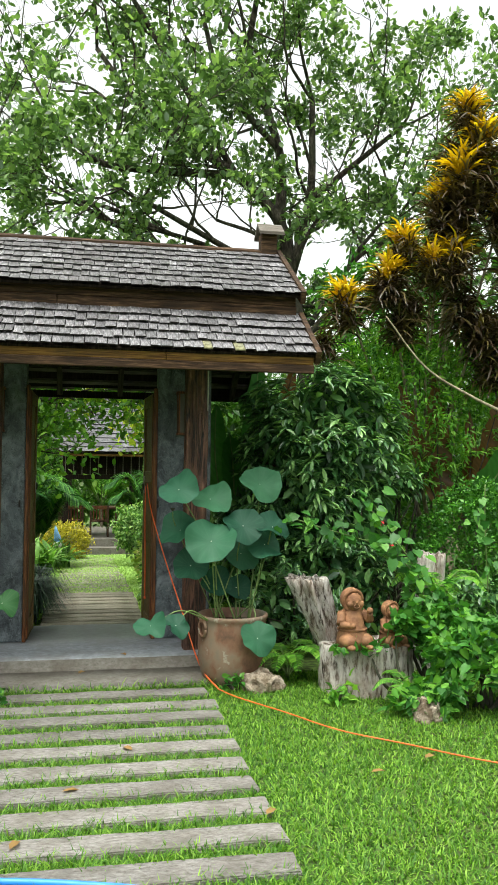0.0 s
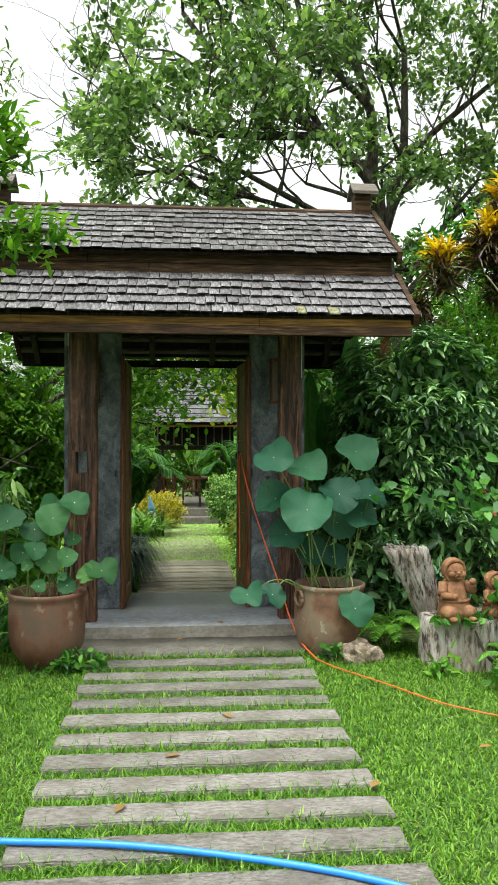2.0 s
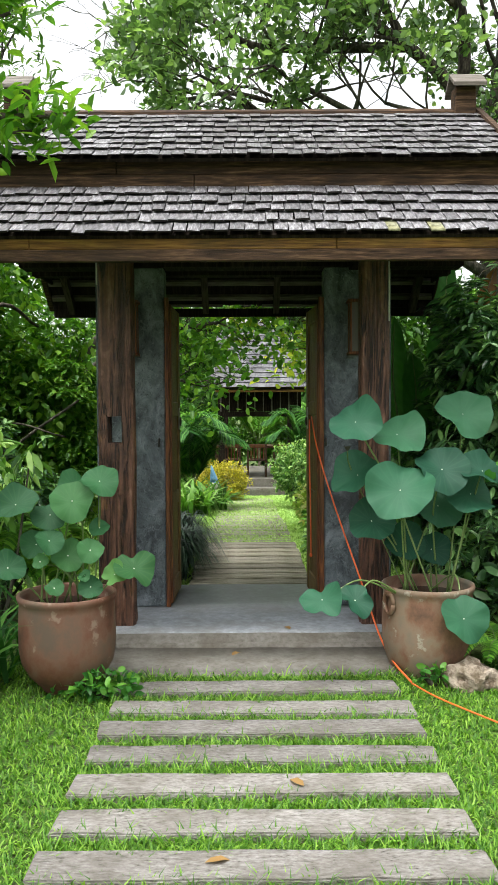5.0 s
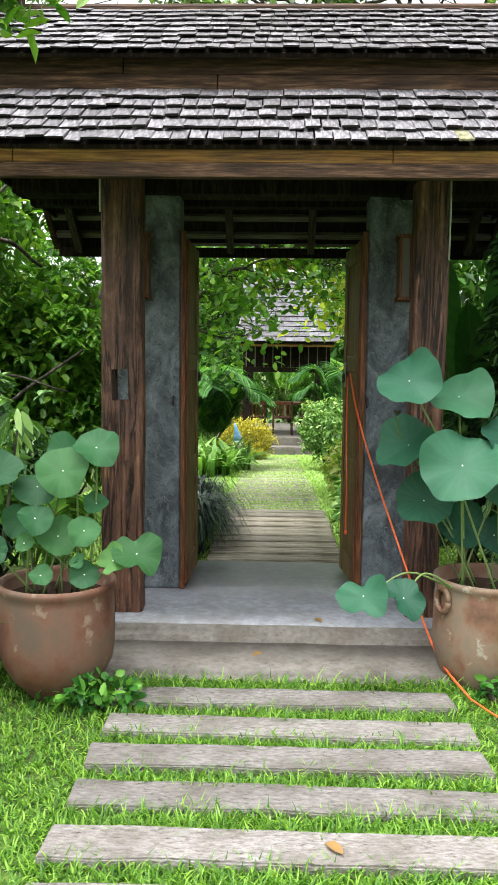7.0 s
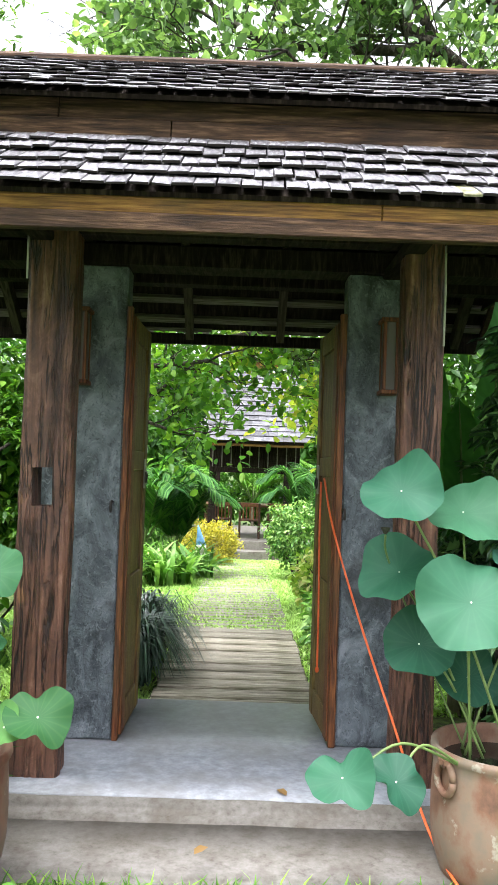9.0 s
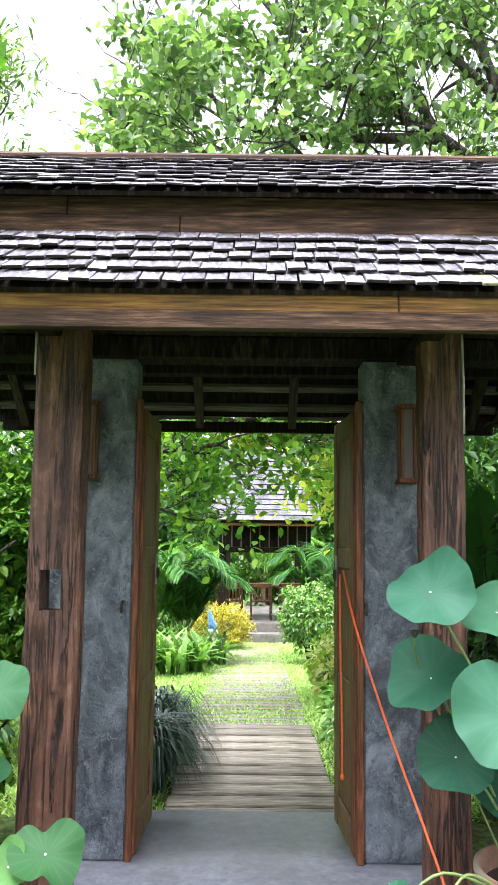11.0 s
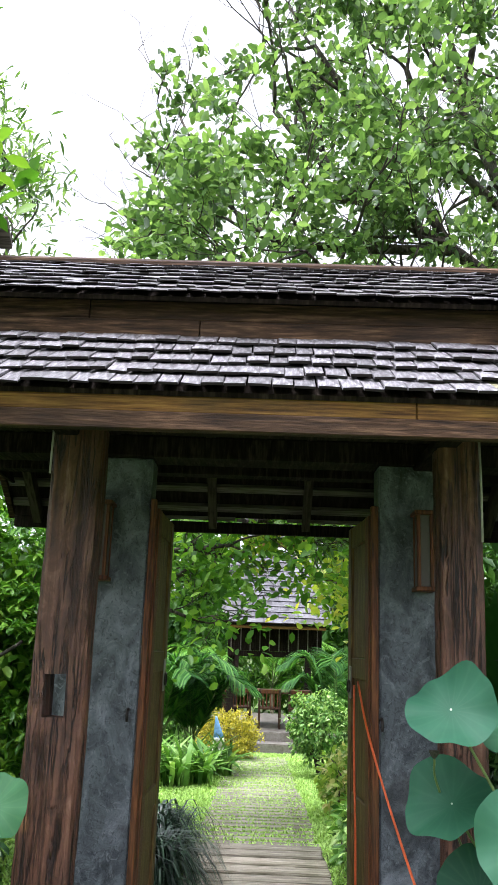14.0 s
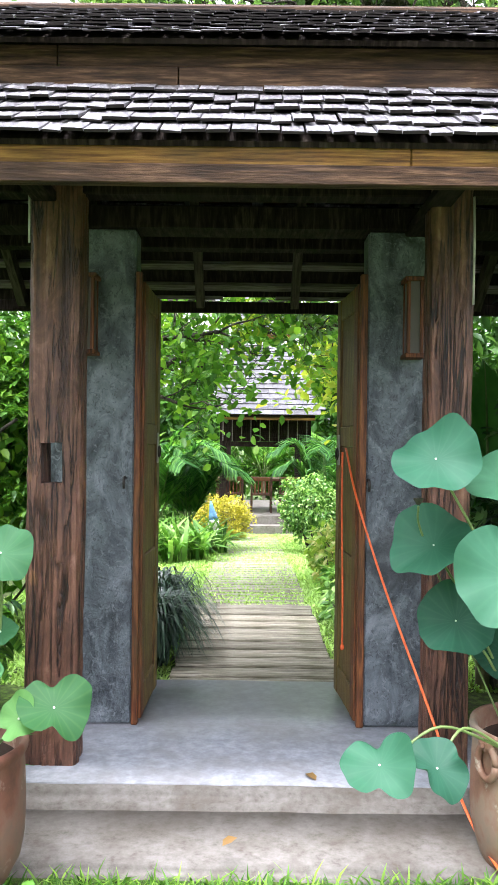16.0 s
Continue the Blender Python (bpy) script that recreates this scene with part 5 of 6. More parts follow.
croton = empty("croton", (3.9, 8.5, 0), "tall croton with golden tips and dark curling leaves", "shrub")
CROT = [(3.62, 7.5, 4.62, 1.25), (2.86, 7.5, 3.55, 1.0), (2.42, 7.5, 3.30, 0.95), (3.56, 7.5, 3.78, 1.1), (3.86, 7.5, 5.0, 1.1), (3.02, 7.5, 3.9, 0.85), (4.1, 7.6, 4.3, 1.0), (4.2, 7.5, 3.6, 1.1), (3.75, 7.6, 5.35, 0.9), (3.85, 7.6, 3.2, 1.2), (3.3, 7.5, 3.72, 0.9), (3.45, 7.6, 4.4, 0.9)]
V, F = [], []
for i, (x, y, z, s) in enumerate(CROT):
    z -= 0.1
    croton_head(croton, (x, y, z), 300 + 2 * i, s, i not in (7, 9))
    croton_head(croton, (x + 0.22 * math.sin(i * 2.3), y + 0.1, z - 0.36), 330 + 2 * i, s * 0.95, False)
    pts = spline([(3.9 + 0.03 * i, 8.5, 0), (3.7 + 0.3 * (x - 3.6), 8.3, z * 0.5), (x, y, z)], 6)
    tube("stem", pts, [0.03 - 0.0016 * k for k in range(len(pts))], M_TWIG, croton, 6)
tagged(tube("bare_branch", spline([(2.6, 6.9, 2.95), (2.95, 6.85, 2.5), (3.35, 6.8, 2.25), (3.75, 6.7, 2.05), (4.6, 6.6, 1.7), (5.2, 6.6, 0.0)], 6), [0.007 + 0.0005 * k for k in range(31)], M_TWIG, None, 6), "pale bare bent branch above the bush", "branch")


def vine(name, pts, n, L, seed, label):
    rg = rnd(seed)
    line = spline(pts, 10)
    thing = empty(name, pts[0], label, "vine", "garden vines")
    tube("stem", line, 0.005, M_STEM, thing, 5)
    i = rg.integers(0, len(line), n)
    P = np.array([line[k] for k in i]) + rg.normal(0, 0.06, (n, 3))
    D = rg.normal(0, 0.6, (n, 3)) + np.array((0.0, -0.5, -0.35))
    leaves("foliage", P, D, L * rg.uniform(0.6, 1.15, n), L * 0.85 * rg.uniform(0.6, 1.1, n), L_VINE, thing, HEART, seed, up=(0, -0.7, 0.7), spread=0.35)


vine("vine", [(2.55, 5.6, 0.0), (2.45, 5.6, 0.6), (2.2, 5.65, 0.95), (1.95, 5.7, 1.05), (1.7, 5.75, 1.12), (1.45, 5.8, 1.2)], 90, 0.085, 21, "bright green heart-leaved vine arching over the stumps")
vine("vine", [(2.5, 5.5, 0.0), (2.4, 5.5, 0.5), (2.3, 5.5, 0.85), (2.1, 5.6, 1.15), (2.0, 5.7, 1.3)], 110, 0.09, 22, "bright green heart-leaved vine climbing beside the figurines")
vine("vine", [(3.25, 6.2, 0.0), (3.2, 6.15, 0.6), (3.15, 6.1, 1.1), (3.15, 6.1, 1.45)], 50, 0.085, 23, "green vine climbing the hedge")
shrub("vine_mound", (2.55, 4.95, 0.25), (0.5, 0.42, 0.42), 330, 4, 0.068, 0.052, L_VINE, "low mound of green vine leaves on the lawn", "vine", HEART, 24, 0.35, 0.4, low=-0.2)
shrub("vine_mound", (2.42, 5.45, 0.4), (0.3, 0.25, 0.38), 200, 4, 0.066, 0.05, L_VINE, "bright vine leaves crowding the stump", "vine", HEART, 25, 0.35, 0.4, low=-0.4)
shrub("stump_creeper", (1.82, 5.34, 0.34), (0.26, 0.12, 0.05), 40, 3, 0.06, 0.05, L_VINE, "small creeper leaves along the stump top", "vine", HEART, 26, 0.2, 0.2, base=(2.1, 5.3, 0.0), stems=2)
shrub("vine_spray", (2.14, 5.28, 0.52), (0.13, 0.07, 0.2), 26, 3, 0.085, 0.07, L_VINE, "vine leaves hanging before the small figurine", "vine", HEART, 27, 0.4, 0.2, base=(2.3, 5.2, 0.0), stems=2)
shrub("ground_vine", (2.12, 4.86, 0.1), (0.24, 0.16, 0.12), 60, 4, 0.075, 0.06, L_VINE, "blue-green creeping vine leaves round the pale rock", "vine", HEART, 28, 0.3, 0.2, base=(2.3, 4.95, 0.0), stems=3)
fern("fern", (1.48, 5.95, 0.0), 11, 0.42, L_FERN, "dark green fern between pot and stump", 31)
fern("fern", (2.12, 5.08, 0.0), 8, 0.28, L_FERN, "light green fern in front of the stump", 32)
fern("fern", (2.6, 5.75, 0.55), 7, 0.42, L_FERN, "light green fern above the vines", 33)
fern("fern", (2.9, 4.9, 0.0), 9, 0.45, L_FERN, "light green fern at the lawn edge", 34)
fern("fern", (-1.16, 6.5, 0.25), 12, 0.6, L_FERN, "upright sword fern beside the gate post", 35, 0.35)
fern("fern", (-1.3, 6.6, 0.3), 12, 0.75, L_FERN, "upright sword fern in the border", 36, 0.55)
for i, (x, y) in enumerate([(-1.35, 5.75), (-1.5, 5.4), (-1.2, 6.1)]):
    tuft("strap_leaf_clump", (x, y, 0), 34, 0.62, 0.035, L_PALM, "dark green strap-leaved clump beside the pot", 41 + i, 0.8, "plant", "strap clumps")
shrub("pot_weeds", (-0.72, 5.5, 0.06), (0.3, 0.13, 0.1), 70, 3, 0.065, 0.035, L_VINE, "small weeds at the foot of the pot", "weeds", OVAL, 43, 0.1, 0.2, stems=2)
shrub("pot_weeds", (1.02, 5.64, 0.05), (0.1, 0.06, 0.06), 16, 3, 0.06, 0.035, L_VINE, "small weeds at the foot of the pot", "weeds", OVAL, 44, 0.1, 0.2, stems=2)
shrub("stump_weeds", (1.66, 5.22, 0.07), (0.14, 0.06, 0.1), 14, 4, 0.10, 0.03, L_FERN, "small grassy weeds at the foot of the stump", "weeds", BLADE, 45, 0.0, 0.2, stems=2)
# red flowers in the shade
for i, (x, y, z) in enumerate([(2.42, 6.5, 1.12), (2.5, 6.5, 1.1), (2.52, 6.5, 0.93)]):
    rg = rnd(50 + i)
    fl = empty("red_flower", (x, y, z), "small red flower in the bush", "flower", "red flowers")
    D = rg.normal(0, 1, (9, 3))
    leaves("petals", np.tile((x, y, z), (9, 1)), D, 0.035, 0.025, M_RED, fl, OVAL, 50 + i)

# left side: bushes and a leaning old tree behind the post
whorl_bush("light_bush", (-2.0, 9.0, 1.35), (1.2, 0.55, 1.4), 2600, 7, 0.085, 0.036, L_TREE2, "light green dense bush beside the gateway", 61)
whorl_bush("light_bush", (-3.3, 7.4, 1.5), (1.15, 0.9, 1.6), 2400, 7, 0.085, 0.036, L_TREE2, "light green tall bush along the garden edge", 62)
whorl_bush("dark_bush", (-1.8, 7.2, 0.75), (0.65, 0.5, 0.85), 500, 8, 0.1, 0.034, L_BUSH, "dark green bush in the shade of the gate", 63)
shrub("drooping_leaf_bush", (-1.55, 6.3, 1.0), (0.42, 0.35, 0.35), 55, 5, 0.15, 0.04, L_LILY, "pale drooping leaves on thin grey twigs", seed=64, droop=0.8, shape=OVAL, stem_mat=M_BARK, stems=5)
V, F = [], []
for pts, r in (([(-2.6, 7.6, 0), (-2.2, 7.5, 0.7), (-1.7, 7.45, 1.2), (-1.2, 7.4, 1.55)], 0.02), ([(-2.2, 7.5, 0.7), (-1.8, 7.4, 1.35), (-1.3, 7.4, 1.28)], 0.013), ([(-3.4, 7.9, 0), (-2.9, 7.9, 1.6), (-2.0, 7.9, 2.3), (-1.75, 8.4, 2.2)], 0.03), ([(-2.5, 7.9, 1.95), (-2.1, 8.2, 2.6), (-1.9, 8.4, 2.9)], 0.02)):
    ln = spline(pts, 6)
    v, f = tube_data(ln, [r * (1 - 0.6 * k / len(ln)) for k in range(len(ln))], 7, len(V))
    V += v
    F += f
old = empty("leaning_tree", (-2.6, 7.6, 0), "old leaning tree with bare dark limbs", "tree")
raw("trunk", V, F, M_BARK, old, "", True)
rg = rnd(65)
P, d = shell(rg, 500, (-2.7, 8.5, 2.7), (0.95, 0.7, 0.9), 0.3)
leaves("crown", np.repeat(P, 5, 0) + rg.normal(0, 0.05, (len(P) * 5, 3)), rg.normal(0, 0.6, (len(P) * 5, 3)) + np.array((0, 0, -0.3)), 0.12, 0.06, L_TREE2, old, OVAL, 66)

P, d = shell(rg, 420, (-2.5, 9.7, 3.2), (0.9, 0.6, 0.85), 0.3)
leaves("rear_crown", np.repeat(P, 6, 0) + rg.normal(0, 0.05, (len(P) * 6, 3)), rg.normal(0, 0.6, (len(P) * 6, 3)) + np.array((0, 0, -0.3)), 0.11, 0.055, L_TREE2, old, OVAL, 67)

# overhanging sprays of bright leaves at the left
spray = empty("overhanging_tree", (-2.6, 4.6, 0), "young tree with bright overhanging leafy sprays", "tree")
V, F, tips = [], [], []
rg = rnd(70)
for pts, r in (([(-2.6, 4.6, 0), (-2.5, 4.7, 1.6), (-2.1, 4.8, 2.6), (-1.2, 5.0, 2.74), (-0.78, 5.0, 2.76)], 0.05), ([(-2.1, 4.8, 2.6), (-1.5, 5.0, 3.0), (-0.98, 5.0, 3.2)], 0.03), ([(-2.1, 4.8, 2.6), (-1.7, 5.0, 3.3), (-1.2, 5.0, 3.55)], 0.025), ([(-1.5, 5.0, 3.0), (-1.25, 5.0, 3.25), (-1.02, 5.05, 3.35)], 0.015), ([(-2.1, 4.8, 2.6), (-1.4, 4.9, 2.62), (-0.8, 5.0, 2.70)], 0.02)):
    ln = spline(pts, 7)
    v, f = tube_data(ln, [r * (1 - 0.8 * k / len(ln)) for k in range(len(ln))], 6, len(V))
    V += v
    F += f
    for k in range(len(ln) * 4 // 7, len(ln)):
        tips.append(ln[k])
raw("trunk", V, F, M_BARK, spray, "", True)
T = np.array([tuple(t) for t in tips])
P = np.repeat(T, 18, 0) + rg.normal(0, 0.07, (len(T) * 18, 3))
leaves("crown", P, rg.normal(0, 0.6, (len(P), 3)) + np.array((0.5, 0, 0.25)), 0.115 * rg.uniform(0.6, 1.1, len(P)), 0.036, L_TREE2, spray, OVAL, 71)


# Unseen leaf mass, added out of view to shade the left lawn.
Q, d = shell(rg, 1500, (-3.5, 4.0, 4.0), (1.8, 2.1, 1.3), 0.35)
Q = Q[Q[:, 0] < -2.0]
P = np.repeat(Q, 7, 0) + rg.normal(0, 0.06, (len(Q) * 7, 3))
leaves("upper_crown", P, rg.normal(0, 0.6, (len(P), 3)), 0.13 * rg.uniform(0.6, 1.1, len(P)), 0.045, L_TREE2, spray, OVAL, 72)


# ---- the big trees behind the gate ----
def big_tree(name, limbs, leaf_mat, leaf, seed, label, per, depth=3, length=2.0, base=None, jitter=0.34, shape=OVAL, wide=0.58, tip_from=1, keep=None):
    thing = empty(name, base, label, "tree")
    V, F, tips = [], [], []
    rg = rnd(seed)
    for pts, r0, r1 in limbs:
        ln = spline(pts, 6)
        v, f = tube_data(ln, [r0 + (r1 - r0) * k / (len(ln) - 1) for k in range(len(ln))], 10, len(V))
        V += v
        F += f
        way = (ln[-1] - ln[-3]).normalized()
        for q, w in ((ln[-1], way), (ln[-1], way), (ln[len(ln) * 2 // 3], way), (ln[len(ln) // 2], way)):
            nd = (w + Vector(rg.normal(0, 0.55, 3))).normalized()
            branching(rg, q, nd, length * rg.uniform(0.6, 1.0), r1 * 0.7, depth, V, F, tips, 0.4, 3, 0.14, 0.68, tip_from)
    raw("trunk", V, F, M_BARK, thing, "", True)
    T, W = np.array([t[0] for t in tips]), np.array([t[1] for t in tips])
    if keep:
        ok = keep(T)
        T, W = T[ok], W[ok]
    P = np.repeat(T, per, 0) + rg.normal(0, jitter * 0.5, (len(T) * per, 3))
    D = np.repeat(W, per, 0) * 0.5 + rg.normal(0, 0.6, (len(P), 3)) + np.array((0, 0, 0.1))
    leaves("crown", P, D, leaf * rg.uniform(0.6, 1.15, len(P)), leaf * wide * rg.uniform(0.7, 1.1, len(P)), leaf_mat, thing, shape, seed)
    return thing


def crown_edge(T):
    """The crown thins out to an uneven slanting edge, with holes of sky."""
    lump = np.array([noise.noise(Vector(v) * 1.1) for v in T])
    gap = np.array([noise.noise(Vector(v) * 1.9 + Vector((7, 3, 1))) for v in T])
    return (T[:, 0] > -1.35 + 0.35 * np.maximum(0, T[:, 2] - 5.6) + 0.5 * lump) & (gap > np.where(T[:, 2] > 5.6, -0.12, -0.4))


big_tree("almond_tree", [
    ([(3.3, 11.2, -0.05), (3.2, 11.2, 1.8), (3.0, 11.1, 3.0), (2.7, 11.0, 4.2)], 0.17, 0.11),
    ([(2.7, 11.0, 4.2), (2.55, 10.9, 5.0), (1.9, 10.8, 5.6), (1.0, 10.6, 6.0)], 0.10, 0.05),
    ([(2.55, 10.9, 5.0), (2.5, 10.8, 6.0), (2.0, 10.7, 7.2)], 0.08, 0.04),
    ([(2.7, 11.0, 4.2), (3.0, 11.0, 5.4), (3.0, 10.9, 6.8)], 0.08, 0.04),
    ([(2.9, 11.1, 3.4), (1.8, 11.0, 4.0), (1.0, 10.7, 4.4), (0.5, 10.6, 4.9)], 0.07, 0.03),
    ([(3.0, 11.1, 3.0), (3.7, 11.0, 3.7), (4.2, 10.8, 4.5)], 0.07, 0.04),
    ([(1.9, 10.8, 5.6), (1.0, 10.6, 6.9), (0.4, 10.5, 7.8)], 0.05, 0.03),
    ([(2.0, 10.7, 7.2), (2.2, 10.6, 8.4)], 0.05, 0.03),
    ([(2.7, 11.0, 4.2), (1.6, 10.6, 4.6), (0.6, 10.3, 5.0)], 0.05, 0.03),
    ([(3.0, 11.1, 3.0), (3.5, 10.8, 4.4), (3.9, 10.6, 5.0)], 0.05, 0.02),
    ([(1.9, 10.8, 5.6), (0.8, 10.6, 5.5), (0.1, 10.5, 5.5), (-0.35, 10.5, 5.8)], 0.06, 0.03),
    ([(1.0, 10.7, 4.4), (0.3, 10.5, 4.7), (-0.3, 10.5, 5.0)], 0.045, 0.025),
    ([(2.7, 11.0, 4.2), (1.5, 10.8, 4.2), (0.5, 10.6, 4.35)], 0.05, 0.025),
    ([(2.95, 11.1, 3.4), (3.7, 11.0, 4.3), (4.3, 11.0, 5.2)], 0.06, 0.03),
    ([(1.0, 10.6, 6.0), (0.4, 10.5, 6.5), (0.0, 10.5, 7.0)], 0.05, 0.03),
    ([(3.0, 11.0, 5.4), (3.7, 10.9, 6.0), (4.3, 10.8, 6.5)], 0.05, 0.03),
    ([(2.5, 10.8, 6.0), (1.7, 10.7, 6.8), (1.4, 10.6, 7.6)], 0.05, 0.03),
    ([(2.7, 11.0, 4.2), (1.8, 10.8, 4.5), (1.0, 10.7, 4.7), (0.2, 10.6, 4.8)], 0.05, 0.02),
    ([(2.7, 11.0, 4.2), (2.3, 10.7, 4.7), (1.6, 10.6, 4.9)], 0.04, 0.02),
    ([(1.0, 10.7, 4.7), (0.0, 10.6, 5.0), (-0.7, 10.5, 4.9)], 0.035, 0.018),
    ([(3.0, 11.1, 3.6), (3.6, 10.9, 4.5), (4.1, 10.9, 4.9)], 0.04, 0.02),
    ([(2.7, 11.0, 4.2), (2.9, 10.8, 4.8), (3.2, 10.7, 5.3)], 0.04, 0.02),
], L_TREE, 0.112, 81, "tall almond tree with dark limbs and open leafy crown", 5, 3, 1.3, (3.3, 11.2, -0.05), jitter=0.12, tip_from=0, keep=crown_edge)
big_tree("slender_tree", [
    ([(-3.6, 11.2, -0.05), (-3.5, 11.2, 3), (-3.3, 11.1, 5.2)], 0.14, 0.05),
    ([(-3.5, 11.2, 3), (-3.1, 11.0, 4.6), (-2.75, 10.9, 5.6)], 0.06, 0.02),
    ([(-3.3, 11.1, 5.2), (-3.0, 11.0, 6.2), (-2.9, 10.9, 6.6)], 0.04, 0.02),
], L_TREE, 0.15, 83, "slender tree with drooping leaves at the garden edge", 3, 2, 0.55, (-3.6, 11.2, -0.05), wide=0.25)
big_tree("fine_leaved_tree", [
    ([(9.0, 14, -0.2), (8.8, 14, 3.5), (8.3, 13.6, 7)], 0.2, 0.1),
    ([(8.8, 14, 3.5), (7.4, 13.6, 5.5), (6.6, 13.5, 7.0)], 0.12, 0.05),
], L_TREE, 0.13, 84, "pale fine-leaved tree beyond the croton", 1, 3, 1.5, (9.0, 14, -0.2))

# ---- garden beyond the gate ----
path_far = empty("garden_boardwalk", (0.05, 9, 0), "boardwalk of damp wooden planks set in grass", "path", kind="structure")
rg = rnd(90)
bm = box_bm(-0.5, -0.086, -0.05, 0.5, 0.086, 0.062, bevel=0.01)
BOARD = bpy.data.meshes.new("plank")
bm.to_mesh(BOARD)
bm.free()
BOARD.materials.append(M_BOARD)
y = 7.82
while y < 19.5:
    ob = new("plank", BOARD)
    w = 1.0 if y < 9.9 else 1.02 + 0.03 * rg.random()
    ob.matrix_basis = Matrix.Translation((0.055 + rg.normal(0, 0.012), y, ground_z(y) + rg.normal(0, 0.003) + (0.004 if y < 10 else -0.042))) @ Matrix.Rotation(rg.normal(0, 0.006), 4, "Z") @ Matrix.Diagonal((w, 1 if y < 10 else 0.74, 1, 1))
    attach(ob, path_far)
    y += 0.215
def arching_clump(at, n, reach, height, seed):
    """Fine leaves that rise and bow over to the ground."""
    rg = rnd(seed)
    thing = empty("mondo_grass", at, "dark blue-grey arching mondo grass clump beside the boardwalk", "grass clump", "mondo clumps")
    V, F = [], []
    for _ in range(n):
        a, k, h = rg.uniform(0, 6.28), reach * rg.uniform(0.35, 1.1), height * rg.uniform(0.6, 1.1)
        out, side = Vector((math.cos(a), math.sin(a), 0)), Vector((-math.sin(a), math.cos(a), 0))
        p = Vector(at) + Vector((rg.normal(0, 0.05), rg.normal(0, 0.05), 0))
        b = len(V)
        for q in range(7):
            t = q / 6
            c = p + out * k * t + side * 0.05 * t * t * math.sin(a * 7) + Vector((0, 0, h * (3.0 * t - 2.6 * t * t)))
            w = 0.0075 * (1 - t ** 2) + 0.001
            V += [tuple(c - side * w), tuple(c + side * w)]
        F += [(b + 2 * q, b + 2 * q + 1, b + 2 * q + 3, b + 2 * q + 2) for q in range(6)]
    raw("leaf_clump", V, F, L_DARKGRASS, thing, "", True)


arching_clump((-0.62, 8.4, 0.0), 900, 0.47, 0.5, 91)
arching_clump((-0.68, 9.0, 0.0), 900, 0.47, 0.54, 92)
for i, (x, yy) in enumerate([(-1.0, 14.2), (-1.3, 14.6), (-0.8, 15.2), (-1.5, 14.0), (-1.1, 15.6), (-0.72, 14.6), (-0.5, 15.8)]):
    tuft("pale_lily", (x, yy, ground_z(yy)), 52, 0.68, 0.07, L_LILY, "pale variegated broad-leaved lily clump", 95 + i, 0.6, "plant", "lily clumps")
shrub("golden_shrub", (-0.5, 18.8, -0.05), (0.68, 0.6, 0.55), 1000, 5, 0.08, 0.03, L_GOLD, "low rounded golden-leaved shrub", seed=101, droop=0.1, base=(-0.5, 18.8, ground_z(18.8)))
shrub("peach_shrub", (0.84, 9.7, 0.24), (0.26, 0.6, 0.34), 200, 4, 0.10, 0.05, L_LILY, "yellow-green leafy shrub beside the boardwalk", seed=102, shape=OVAL)
shrub("peach_shrub", (1.0, 12.2, 0.25), (0.34, 0.8, 0.38), 420, 4, 0.1, 0.05, L_PEACH, "yellow and peach broad-leaved shrub", seed=103, shape=OVAL, base=(1.0, 11.6, ground_z(11.6)))
shrub("variegated_shrub", (1.0, 16.0, 0.42), (0.6, 0.6, 0.6), 900, 5, 0.085, 0.042, L_VARIEG, "pale variegated bushy shrub beside the path", seed=104, shape=OVAL, base=(1.0, 16.0, ground_z(16)))
palm("palm", (-1.0, 16.4, ground_z(16.4)), 0.35, 13, 1.6, L_PALM, "dark green feathery garden palm", 111, 0.5, up=1.0)
palm("palm", (-1.45, 15.8, ground_z(15.8)), 0.45, 12, 1.8, L_PALM, "dark green feathery garden palm", 112, 0.5, up=1.0)
palm("palm", (1.35, 17.2, ground_z(17.2)), 0.5, 12, 1.7, L_PALM, "dark green feathery garden palm", 113, 0.48, up=1.0)
palm("palm", (0.4, 27.0, -0.57), 1.0, 14, 2.2, L_FERN, "light green palm behind the pavilion", 114, 0.5)
palm("palm", (-1.2, 26.5, -0.57), 0.8, 14, 2.0, L_FERN, "light green palm behind the pavilion", 115, 0.5)


shrub("border_shrub", (-1.9, 19.6, 0.4), (0.9, 0.6, 1.1), 500, 5, 0.13, 0.055, L_FAR, "dark green border shrub before the pavilion", seed=105, shape=OVAL, base=(-1.9, 19.6, ground_z(19.6)))
shrub("border_shrub", (2.2, 19.2, 0.5), (0.9, 0.6, 1.2), 500, 5, 0.13, 0.055, L_FAR, "dark green border shrub before the pavilion", seed=106, shape=OVAL, base=(2.2, 19.2, ground_z(19.2)))
shrub("screen_shrub", (-1.2, 28.6, 0.8), (1.6, 0.6, 1.5), 500, 5, 0.2, 0.08, L_FERN, "light green shrub screen behind the pavilion", seed=107, shape=OVAL, base=(-1.2, 28.6, -0.57))
shrub("screen_shrub", (1.4, 28.6, 0.8), (1.6, 0.6, 1.5), 500, 5, 0.2, 0.08, L_FERN, "light green shrub screen behind the pavilion", seed=108, shape=OVAL, base=(1.4, 28.6, -0.57))


